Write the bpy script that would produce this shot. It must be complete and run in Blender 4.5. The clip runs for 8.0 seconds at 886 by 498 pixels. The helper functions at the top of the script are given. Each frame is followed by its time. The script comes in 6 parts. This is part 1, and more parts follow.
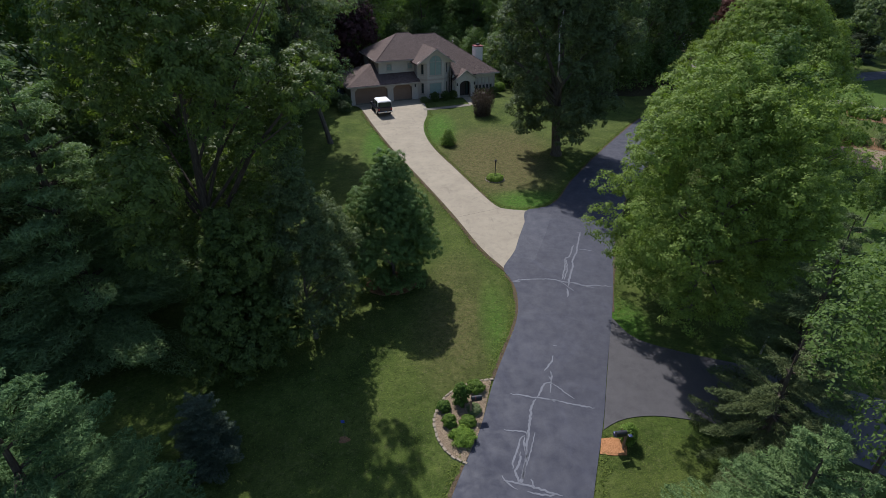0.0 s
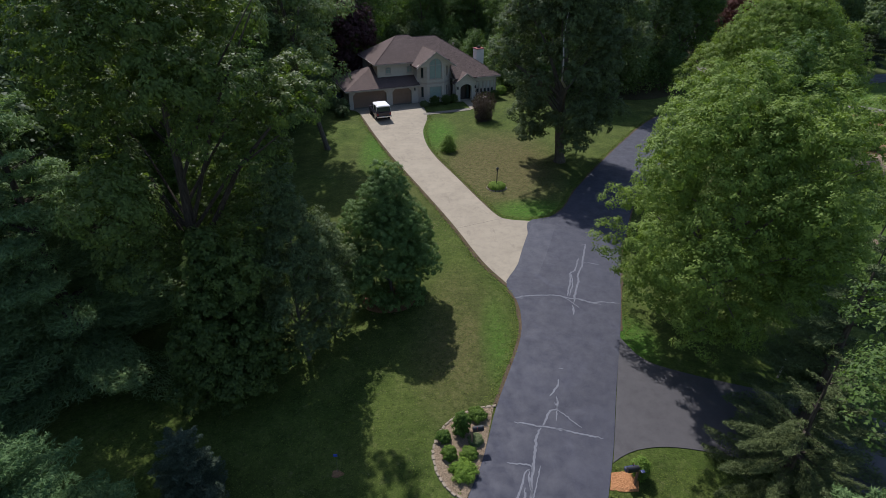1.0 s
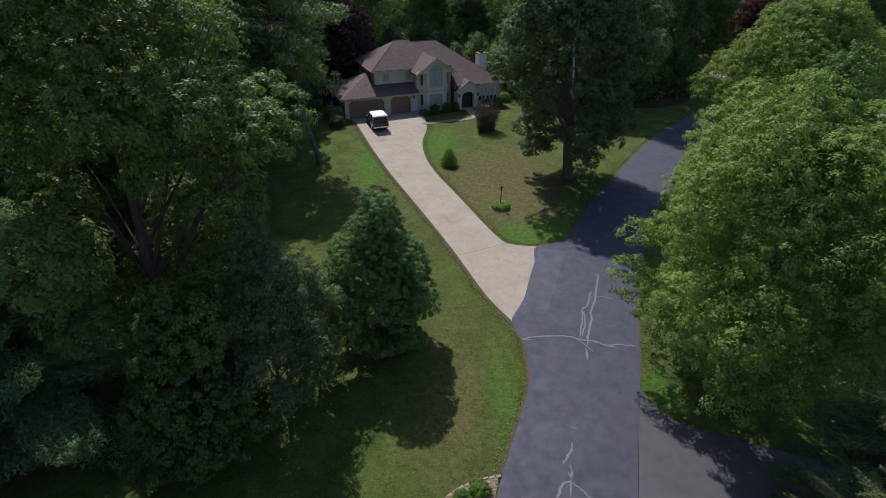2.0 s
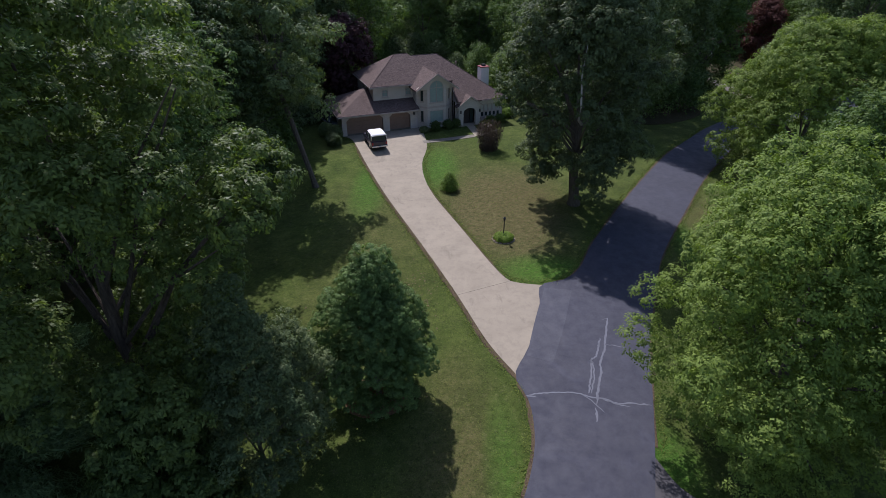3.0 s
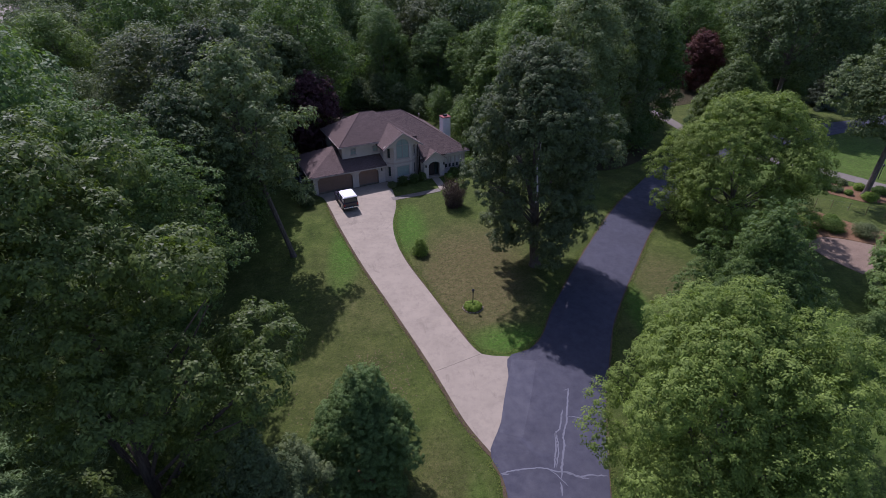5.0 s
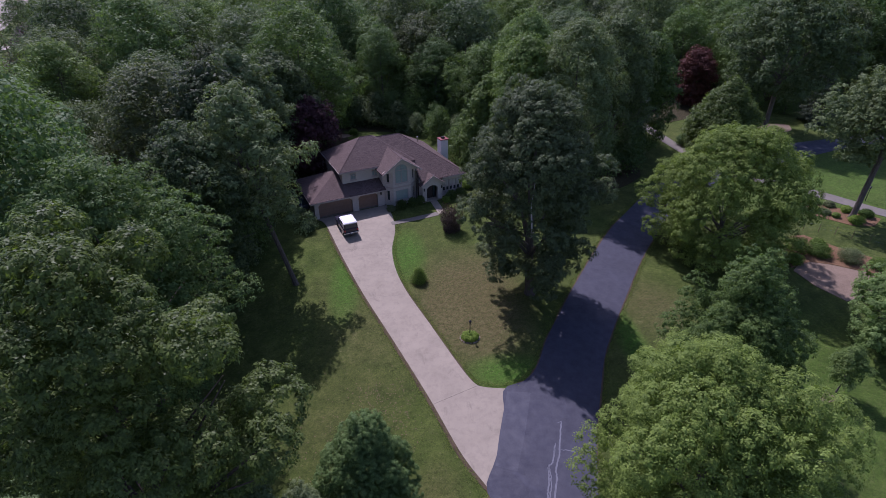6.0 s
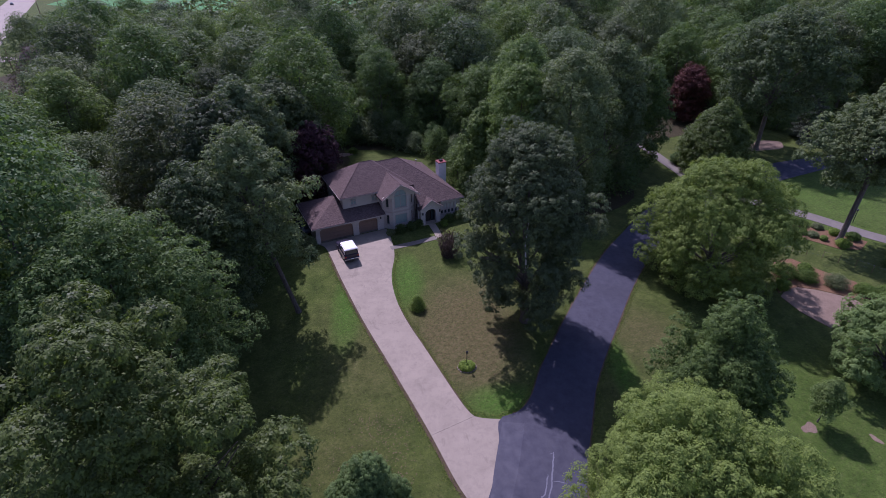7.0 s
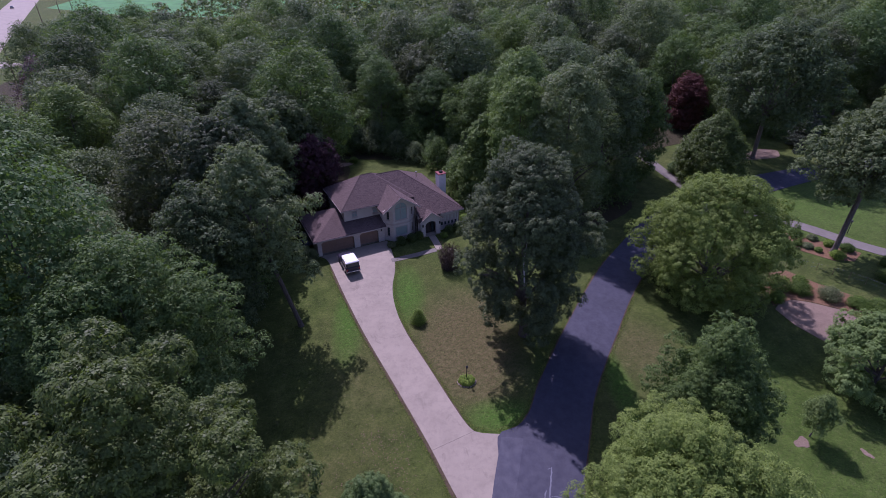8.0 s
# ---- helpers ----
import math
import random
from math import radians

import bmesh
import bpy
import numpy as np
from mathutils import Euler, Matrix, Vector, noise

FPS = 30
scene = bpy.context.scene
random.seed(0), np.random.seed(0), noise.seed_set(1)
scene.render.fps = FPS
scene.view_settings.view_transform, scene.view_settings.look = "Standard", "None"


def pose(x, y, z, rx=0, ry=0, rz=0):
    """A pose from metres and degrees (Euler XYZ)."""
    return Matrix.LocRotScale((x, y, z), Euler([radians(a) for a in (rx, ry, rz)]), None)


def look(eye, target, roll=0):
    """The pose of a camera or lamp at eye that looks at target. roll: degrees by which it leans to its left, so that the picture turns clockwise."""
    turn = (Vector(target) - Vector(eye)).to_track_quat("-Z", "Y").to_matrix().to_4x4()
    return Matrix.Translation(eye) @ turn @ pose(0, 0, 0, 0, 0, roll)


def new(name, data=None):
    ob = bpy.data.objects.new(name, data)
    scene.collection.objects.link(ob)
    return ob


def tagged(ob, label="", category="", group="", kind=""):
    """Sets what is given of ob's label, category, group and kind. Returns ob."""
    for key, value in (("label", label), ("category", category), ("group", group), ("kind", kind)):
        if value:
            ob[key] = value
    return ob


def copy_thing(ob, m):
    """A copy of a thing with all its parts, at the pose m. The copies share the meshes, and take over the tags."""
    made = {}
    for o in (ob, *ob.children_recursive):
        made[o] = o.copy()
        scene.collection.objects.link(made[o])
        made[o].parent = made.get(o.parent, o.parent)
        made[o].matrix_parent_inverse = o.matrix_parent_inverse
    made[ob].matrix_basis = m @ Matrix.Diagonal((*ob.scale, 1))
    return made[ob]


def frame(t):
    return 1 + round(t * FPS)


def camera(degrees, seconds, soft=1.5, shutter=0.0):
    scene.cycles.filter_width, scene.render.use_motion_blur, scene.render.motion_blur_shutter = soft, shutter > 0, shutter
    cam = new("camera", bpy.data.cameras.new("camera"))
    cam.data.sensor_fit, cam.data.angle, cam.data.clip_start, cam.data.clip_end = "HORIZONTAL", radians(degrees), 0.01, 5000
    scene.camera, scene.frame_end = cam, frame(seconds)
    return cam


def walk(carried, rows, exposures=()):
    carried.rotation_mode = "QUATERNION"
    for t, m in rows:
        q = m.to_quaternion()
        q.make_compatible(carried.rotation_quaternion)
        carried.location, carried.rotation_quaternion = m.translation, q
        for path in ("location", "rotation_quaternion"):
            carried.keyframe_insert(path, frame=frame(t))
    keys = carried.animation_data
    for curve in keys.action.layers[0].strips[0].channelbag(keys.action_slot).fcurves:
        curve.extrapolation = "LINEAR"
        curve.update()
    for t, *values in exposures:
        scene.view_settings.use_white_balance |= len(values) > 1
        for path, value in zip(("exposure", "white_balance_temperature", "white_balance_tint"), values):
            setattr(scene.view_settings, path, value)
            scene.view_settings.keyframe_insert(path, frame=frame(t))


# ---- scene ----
cam = camera(79.6, 8.0, 0.4)
METRES, EYE, TILT, LEAN, TURN = 27.5, 20.6, -30.0, 0.0, 0.0
ROWS = [
    (0.0, 0.0, 0.0, 0.0, -0.0, 0.0, 0.0),
    (0.5, 0.0008, 0.0198, 0.0126, 0.06, -0.01, 0.01),
    (1.0, 0.0023, 0.0598, 0.0371, 0.08, -0.0, 0.02),
    (2.5, 0.0131, 0.2532, 0.1686, 0.43, -0.17, -0.13),
    (3.0, 0.0138, 0.2753, 0.2262, 0.46, -0.23, -0.22),
    (3.5, 0.0085, 0.2514, 0.2799, -0.45, -0.32, 0.39),
    (4.0, -0.0012, 0.2075, 0.3446, -1.9, -0.38, 1.32),
    (4.5, -0.0096, 0.1633, 0.4092, -2.9, -0.46, 1.97),
    (6.0, -0.0072, 0.067, 0.5878, -3.51, -0.66, 2.37),
    (6.5, -0.003, 0.0326, 0.6493, -3.55, -0.69, 2.44),
    (7.0, -0.0005, -0.0024, 0.7098, -3.59, -0.74, 2.49),
    (7.5, -0.0006, -0.0296, 0.7555, -3.64, -0.77, 2.53),
    (8.0, -0.0027, -0.0388, 0.7732, -3.65, -0.77, 2.55),
]
walk(cam, [(t, pose(0, 0, EYE, TILT, LEAN, TURN) @ pose(METRES * x, METRES * y, METRES * z, 90 + pitch, roll, yaw)) for t, x, y, z, yaw, pitch, roll in ROWS],
     [(0.0, 0.12, 6110, 12), (1.2, 0.12, 6110, 14), (3.0, 0.10, 5930, 21), (4.6, 0.06, 5760, 32), (6.5, 0.0, 5560, 43), (8.0, -0.02, 5460, 54)])

# ---- light ----
SUN_DIR = Vector((-0.36, 0.93, 1.28)).normalized()      # towards the sun
world = bpy.data.worlds.new("sky")
scene.world = world
world.use_nodes = True
wn = world.node_tree
sky = wn.nodes.new("ShaderNodeTexSky")
sky.sky_type = "NISHITA"
sky.sun_disc = False
sky.sun_elevation = math.asin(SUN_DIR.z)
sky.sun_rotation = math.atan2(SUN_DIR.x, SUN_DIR.y)
wn.links.new(sky.outputs[0], wn.nodes["Background"].inputs[0])
wn.nodes["Background"].inputs[1].default_value = 0.15
sun_data = bpy.data.lights.new("sun", "SUN")
sun_data.energy = 4.8
sun_data.angle = radians(0.6)
sun_data.color = (1.0, 0.965, 0.92)
sun = new("sun", sun_data)
sun.matrix_world = look(SUN_DIR * 200, (0, 0, 0))


# ---- node helpers ----
def material(name, rough=0.8, metal=0.0, spec=0.3):
    m = bpy.data.materials.new(name)
    m.use_nodes = True
    b = m.node_tree.nodes["Principled BSDF"]
    b.inputs["Roughness"].default_value = rough
    b.inputs["Metallic"].default_value = metal
    b.inputs["Specular IOR Level"].default_value = spec
    return m, m.node_tree, b


def coords(nt, scale=(1, 1, 1), rot=(0, 0, 0), space="Object"):
    tc = nt.nodes.new("ShaderNodeTexCoord")
    mp = nt.nodes.new("ShaderNodeMapping")
    mp.inputs["Scale"].default_value = scale
    mp.inputs["Rotation"].default_value = rot
    nt.links.new(tc.outputs[space], mp.inputs[0])
    return mp.outputs[0]


def noise_tex(nt, vec, scale, detail=4, rough=0.55, dist=0.0):
    n = nt.nodes.new("ShaderNodeTexNoise")
    n.inputs["Scale"].default_value = scale
    n.inputs["Detail"].default_value = detail
    n.inputs["Roughness"].default_value = rough
    n.inputs["Distortion"].default_value = dist
    if vec is not None:
        nt.links.new(vec, n.inputs["Vector"])
    return n.outputs["Fac"]


def ramp(nt, fac, stops):
    r = nt.nodes.new("ShaderNodeValToRGB")
    e = r.color_ramp.elements
    while len(e) < len(stops):
        e.new(0.5)
    for el, (p, c) in zip(e, stops):
        el.position = p
        el.color = (*c, 1) if len(c) == 3 else c
    nt.links.new(fac, r.inputs[0])
    return r.outputs[0]


def mix(nt, fac, a, b, mode="MIX"):
    m = nt.nodes.new("ShaderNodeMix")
    m.data_type = "RGBA"
    m.blend_type = mode
    for sock, val in ((m.inputs[0], fac), (m.inputs[6], a), (m.inputs[7], b)):
        if isinstance(val, bpy.types.NodeSocket):
            nt.links.new(val, sock)
        elif isinstance(val, (int, float)):
            sock.default_value = val
        else:
            sock.default_value = (*val, 1)
    return m.outputs[2]


def maths(nt, op, a, b=0.0, clamp=False):
    m = nt.nodes.new("ShaderNodeMath")
    m.operation = op
    m.use_clamp = clamp
    for sock, val in ((m.inputs[0], a), (m.inputs[1], b)):
        if isinstance(val, bpy.types.NodeSocket):
            nt.links.new(val, sock)
        else:
            sock.default_value = val
    return m.outputs[0]


def bump(nt, bsdf, height, strength=0.3, dist=0.02):
    b = nt.nodes.new("ShaderNodeBump")
    b.inputs["Strength"].default_value = strength
    b.inputs["Distance"].default_value = dist
    nt.links.new(height, b.inputs["Height"])
    nt.links.new(b.outputs[0], bsdf.inputs["Normal"])


def simple(name, color, rough=0.7, metal=0.0, spec=0.3, vary=0.18, scale=3.0, relief=0.15, fine=40.0):
    """A plain surface with blotches at one scale and grain at another."""
    m, nt, b = material(name, rough, metal, spec)
    v = coords(nt)
    big, small = noise_tex(nt, v, scale, 4), noise_tex(nt, v, fine, 3)
    both = maths(nt, "ADD", maths(nt, "MULTIPLY", big, 0.65), maths(nt, "MULTIPLY", small, 0.35))
    lo, hi = [max(0, c * (1 - vary)) for c in color], [min(1, c * (1 + vary)) for c in color]
    nt.links.new(ramp(nt, both, [(0.3, lo), (0.7, hi)]), b.inputs["Base Color"])
    if relief:
        bump(nt, b, small, relief, 0.01)
    return m


def leafy(name, dark, light, trans=0.33, rough=0.5, spec=0.17):
    """Leaves: each one its own green, with light passing through."""
    m, nt, b = material(name, rough + 0.08, 0, spec * 0.7)
    geo = nt.nodes.new("ShaderNodeNewGeometry")
    info = nt.nodes.new("ShaderNodeObjectInfo")
    v = coords(nt)
    patch = noise_tex(nt, v, 0.9, 3, 0.6)
    f = maths(nt, "ADD", maths(nt, "MULTIPLY", geo.outputs["Random Per Island"], 0.55), maths(nt, "MULTIPLY", patch, 0.55))
    f = maths(nt, "ADD", f, maths(nt, "MULTIPLY", maths(nt, "SUBTRACT", info.outputs["Random"], 0.5), 0.42), True)
    mid = [(a + c) / 2 for a, c in zip(dark, light)]
    col = ramp(nt, f, [(0.15, dark), (0.55, mid), (0.95, light)])
    hue = maths(nt, "FRACT", maths(nt, "MULTIPLY", info.outputs["Random"], 7.31))
    col = mix(nt, maths(nt, "MULTIPLY", hue, 0.45), col, mix(nt, 1.0, col, (1.22, 1.04, 0.88), "MULTIPLY"))
    nt.links.new(col, b.inputs["Base Color"])
    tr = nt.nodes.new("ShaderNodeBsdfTranslucent")
    warm = mix(nt, 1.0, col, (1.4, 1.55, 0.66), "MULTIPLY")
    nt.links.new(warm, tr.inputs[0])
    ms = nt.nodes.new("ShaderNodeMixShader")
    ms.inputs[0].default_value = trans * 0.75
    nt.links.new(b.outputs[0], ms.inputs[1])
    nt.links.new(tr.outputs[0], ms.inputs[2])
    nt.links.new(ms.outputs[0], nt.nodes["Material Output"].inputs[0])
    return m


# ---- materials ----
def lawn_material():
    m, nt, b = material("lawn", 0.95, 0, 0.1)
    v = coords(nt)
    wide, mid, fine, tuft = noise_tex(nt, v, 0.07, 4, 0.6), noise_tex(nt, v, 0.55, 6, 0.72), noise_tex(nt, v, 12.0, 5, 0.8), noise_tex(nt, v, 2.6, 5, 0.75)
    green = ramp(nt, mid, [(0.34, (0.034, 0.060, 0.010)), (0.5, (0.068, 0.102, 0.018)), (0.66, (0.112, 0.148, 0.031))])
    straw = ramp(nt, tuft, [(0.32, (0.080, 0.068, 0.026)), (0.68, (0.180, 0.145, 0.066))])
    lush = ramp(nt, tuft, [(0.3, (0.045, 0.118, 0.013)), (0.7, (0.092, 0.205, 0.024))])
    sep = nt.nodes.new("ShaderNodeSeparateXYZ")
    nt.links.new(v, sep.inputs[0])

    def spot(cx, cy, rx, ry):
        dx = maths(nt, "POWER", maths(nt, "DIVIDE", maths(nt, "SUBTRACT", sep.outputs[0], cx), rx), 2)
        dy = maths(nt, "POWER", maths(nt, "DIVIDE", maths(nt, "SUBTRACT", sep.outputs[1], cy), ry), 2)
        return maths(nt, "SUBTRACT", 1.0, maths(nt, "ADD", dx, dy), True)
    dry = maths(nt, "MAXIMUM", spot(6.0, 55, 7.5, 12), maths(nt, "MULTIPLY", spot(1.0, 28, 3.4, 8.5), 0.5))
    dry = maths(nt, "MAXIMUM", dry, maths(nt, "MULTIPLY", spot(25, 52, 5, 6), 0.5))
    dry = maths(nt, "MAXIMUM", dry, maths(nt, "MULTIPLY", spot(-5.5, 47, 6, 16), 0.25))
    dry = maths(nt, "MULTIPLY", dry, maths(nt, "ADD", maths(nt, "MULTIPLY", mid, 1.6), 0.1), True)
    back = maths(nt, "MULTIPLY", maths(nt, "SUBTRACT", wide, 0.40), 1.7, True)
    amount = maths(nt, "ADD", maths(nt, "MULTIPLY", dry, 1.3), maths(nt, "MULTIPLY", back, 0.6), True)
    c = mix(nt, amount, green, straw)
    fresh = maths(nt, "MAXIMUM", spot(-0.6, 65, 2.6, 6.5), maths(nt, "MAXIMUM", spot(8.0, 44.5, 4.5, 2.6), spot(-7.5, 60, 2.2, 9)))
    fresh = maths(nt, "MAXIMUM", fresh, maths(nt, "MAXIMUM", spot(11.5, 27.5, 2.2, 3), spot(20.5, 47, 1.6, 9)))
    fresh = maths(nt, "MAXIMUM", fresh, maths(nt, "MULTIPLY", spot(3.3, 27.5, 1.2, 5), 0.7))
    fresh = maths(nt, "MAXIMUM", fresh, maths(nt, "MULTIPLY", spot(36, 40, 15, 16), 0.4))
    fresh = maths(nt, "MAXIMUM", fresh, maths(nt, "MULTIPLY", spot(66, 84, 26, 16), 0.6))
    c = mix(nt, maths(nt, "MULTIPLY", fresh, maths(nt, "ADD", maths(nt, "MULTIPLY", mid, 1.5), 0.15), True), c, lush)
    # mowing stripes, faint and wavering
    wave = nt.nodes.new("ShaderNodeTexWave")
    wave.inputs["Scale"].default_value = 0.5
    wave.inputs["Distortion"].default_value = 1.2
    nt.links.new(coords(nt, (1, 1, 1), (0, 0, 0.95)), wave.inputs[0])
    c = mix(nt, maths(nt, "MULTIPLY", wave.outputs["Fac"], 0.2), c, (0.095, 0.121, 0.030))
    speck = maths(nt, "MULTIPLY", maths(nt, "SUBTRACT", fine, 0.42), 3.2, True)
    c = mix(nt, maths(nt, "MULTIPLY", speck, 0.72), c, (0.018, 0.026, 0.007))
    pale = maths(nt, "MULTIPLY", maths(nt, "SUBTRACT", tuft, 0.56), 4.0, True)
    c = mix(nt, maths(nt, "MULTIPLY", pale, 0.75), c, (0.147, 0.143, 0.056))
    clover = noise_tex(nt, v, 4.2, 7, 0.85)
    c = mix(nt, maths(nt, "MULTIPLY", maths(nt, "SUBTRACT", clover, 0.5), 6.0, True), c, (0.024, 0.038, 0.008))
    bleach = noise_tex(nt, coords(nt, (1, 1, 1), (0, 0, 0.7)), 3.1, 7, 0.85)
    c = mix(nt, maths(nt, "MULTIPLY", maths(nt, "SUBTRACT", bleach, 0.56), 5.0, True), c, (0.185, 0.175, 0.078))
    nt.links.new(c, b.inputs["Base Color"])
    bump(nt, b, maths(nt, "ADD", fine, tuft), 1.0, 0.07)
    return m


def asphalt_material(name, tone, worn=1.0):
    m, nt, b = material(name, 0.62, 0, 0.4)
    v = coords(nt)
    wide, mid, grit = noise_tex(nt, v, 0.22, 5, 0.62, 0.3), noise_tex(nt, v, 1.3, 8, 0.75, 0.2), noise_tex(nt, v, 24, 5, 0.85)
    smear = noise_tex(nt, coords(nt, (0.8, 0.5, 1), (0, 0, -0.35)), 0.5, 8, 0.66, 1.3)
    c = ramp(nt, wide, [(0.36, [t * 0.88 for t in tone]), (0.5, tone), (0.64, [t * 1.15 for t in tone])])
    c = mix(nt, maths(nt, "MULTIPLY", maths(nt, "SUBTRACT", smear, 0.54), 3.2 * worn, True), c, [t * 1.7 for t in tone])
    c = mix(nt, maths(nt, "MULTIPLY", maths(nt, "SUBTRACT", mid, 0.55), 2.0 * worn, True), c, [t * 0.7 for t in tone])
    c = mix(nt, maths(nt, "MULTIPLY", maths(nt, "SUBTRACT", grit, 0.4), 3.0, True), c, [t * 1.45 for t in tone])
    nt.links.new(c, b.inputs["Base Color"])
    nt.links.new(ramp(nt, mid, [(0.35, (0.56,) * 3), (0.65, (0.85,) * 3)]), b.inputs["Roughness"])
    bump(nt, b, grit, 0.3, 0.01)
    return m


def concrete_material(name, tone):
    m, nt, b = material(name, 0.85, 0, 0.25)
    v = coords(nt)
    info = nt.nodes.new("ShaderNodeObjectInfo")
    wide, mid, grit = noise_tex(nt, v, 0.25, 6, 0.65, 0.4), noise_tex(nt, v, 1.6, 5, 0.7), noise_tex(nt, v, 55, 2)
    c = ramp(nt, wide, [(0.3, [t * 0.78 for t in tone]), (0.55, tone), (0.8, [t * 1.15 for t in tone])])
    c = mix(nt, maths(nt, "MULTIPLY", maths(nt, "SUBTRACT", mid, 0.46), 2.2, True), c, [t * 0.6 for t in tone])
    stain = noise_tex(nt, coords(nt, (1, 0.45, 1), (0, 0, 0.4)), 0.9, 7, 0.7, 1.2)
    c = mix(nt, maths(nt, "MULTIPLY", maths(nt, "SUBTRACT", stain, 0.57), 5.0, True), c, [t * 0.5 for t in tone])
    c = mix(nt, maths(nt, "MULTIPLY", maths(nt, "SUBTRACT", 0.42, stain), 3.0, True), c, [t * 1.18 for t in tone])
    c = mix(nt, maths(nt, "MULTIPLY", grit, 0.25), c, [t * 0.7 for t in tone])
    c = mix(nt, maths(nt, "MULTIPLY", info.outputs["Random"], 0.22), c, [t * 0.75 for t in tone])
    nt.links.new(c, b.inputs["Base Color"])
    bump(nt, b, maths(nt, "ADD", mid, grit), 0.2, 0.006)
    return m


def shingle_material():
    m, nt, b = material("asphalt_shingles", 0.9, 0, 0.2)
    v = coords(nt, space="UV")
    br = nt.nodes.new("ShaderNodeTexBrick")
    br.inputs["Color1"].default_value = (0.080, 0.057, 0.050, 1)
    br.inputs["Color2"].default_value = (0.152, 0.109, 0.093, 1)
    br.inputs["Mortar"].default_value = (0.035, 0.024, 0.022, 1)
    br.inputs["Scale"].default_value = 1.0
    br.inputs["Mortar Size"].default_value = 0.012
    br.inputs["Brick Width"].default_value = 0.32
    br.inputs["Row Height"].default_value = 0.145
    br.offset = 0.37
    nt.links.new(v, br.inputs[0])
    vo = coords(nt)
    blot, grit = noise_tex(nt, vo, 0.45, 5, 0.6), noise_tex(nt, vo, 7.0, 4, 0.75)
    c = mix(nt, maths(nt, "MULTIPLY", blot, 0.45), br.outputs[0], (0.075, 0.047, 0.042))
    c = mix(nt, maths(nt, "MULTIPLY", maths(nt, "SUBTRACT", grit, 0.48), 4.0, True), c, (0.20, 0.152, 0.128))
    c = mix(nt, maths(nt, "MULTIPLY", maths(nt, "SUBTRACT", 0.5, grit), 4.5, True), c, (0.036, 0.024, 0.021))
    nt.links.new(c, b.inputs["Base Color"])
    bump(nt, b, maths(nt, "ADD", br.outputs["Fac"], grit), 0.35, 0.01)
    return m


def brick_material():
    m, nt, b = material("pale_brick", 0.85, 0, 0.2)
    v = coords(nt, space="UV")
    br = nt.nodes.new("ShaderNodeTexBrick")
    br.inputs["Color1"].default_value = (0.47, 0.415, 0.345, 1)
    br.inputs["Color2"].default_value = (0.57, 0.51, 0.43, 1)
    br.inputs["Mortar"].default_value = (0.50, 0.47, 0.44, 1)
    br.inputs["Scale"].default_value = 1.0
    br.inputs["Mortar Size"].default_value = 0.01
    br.inputs["Brick Width"].default_value = 0.215
    br.inputs["Row Height"].default_value = 0.075
    nt.links.new(v, br.inputs[0])
    blot = noise_tex(nt, coords(nt), 0.7, 5, 0.6)
    nt.links.new(mix(nt, maths(nt, "MULTIPLY", blot, 0.3), br.outputs[0], (0.45, 0.40, 0.36)), b.inputs["Base Color"])
    bump(nt, b, br.outputs["Fac"], -0.3, 0.008)
    return m


def mulch_material(name, a, c):
    m, nt, b = material(name, 0.95, 0, 0.1)
    v = coords(nt)
    vor = nt.nodes.new("ShaderNodeTexVoronoi")
    vor.inputs["Scale"].default_value = 14.0
    nt.links.new(coords(nt, (1, 2.2, 1), (0, 0, 0.6)), vor.inputs["Vector"])
    big = noise_tex(nt, v, 0.9, 4)
    col = ramp(nt, maths(nt, "ADD", maths(nt, "MULTIPLY", vor.outputs["Distance"], 0.7), maths(nt, "MULTIPLY", big, 0.5)), [(0.2, a), (0.75, c)])
    nt.links.new(col, b.inputs["Base Color"])
    bump(nt, b, vor.outputs["Distance"], 0.8, 0.05)
    return m


def bark_material(name, a, c):
    m, nt, b = material(name, 0.95, 0, 0.15)
    n = noise_tex(nt, coords(nt, (6, 6, 0.9)), 2.0, 5, 0.7)
    nt.links.new(ramp(nt, n, [(0.3, a), (0.7, c)]), b.inputs["Base Color"])
    bump(nt, b, n, 0.8, 0.05)
    return m


LAWN = lawn_material()
ASPHALT = asphalt_material("sealed_asphalt", (0.030, 0.031, 0.043))
ASPHALT_OLD = asphalt_material("weathered_asphalt", (0.047, 0.0435, 0.045))
SEALER = simple("crack_sealer", (0.114, 0.117, 0.135), 0.6, vary=0.15, relief=0.1)
CONCRETE = concrete_material("driveway_concrete", (0.316, 0.270, 0.200))
CONCRETE_DARK = concrete_material("old_concrete", (0.185, 0.166, 0.134))
JOINT = simple("joint_filler", (0.09, 0.08, 0.07), 0.9)
SHINGLE = shingle_material()
BRICK = brick_material()
STUCCO = simple("pale_siding", (0.52, 0.465, 0.385), 0.85, vary=0.08, scale=0.8, relief=0.1)
TRIM = simple("painted_trim", (0.42, 0.365, 0.32), 0.6, vary=0.08)
WHITE = simple("white_paint", (0.78, 0.76, 0.73), 0.5, vary=0.05)
GARAGE = simple("garage_door_paint", (0.25, 0.165, 0.12), 0.55, vary=0.1, relief=0.05)
GLASS_DARK, _nt, _b = material("window_glass", 0.06, 0, 0.5)
_b.inputs["Base Color"].default_value = (0.035, 0.05, 0.05, 1)
BLIND = simple("window_blind", (0.27, 0.34, 0.30), 0.6, vary=0.1)
SHADE = simple("pale_window_shade", (0.46, 0.44, 0.39), 0.7, vary=0.1)
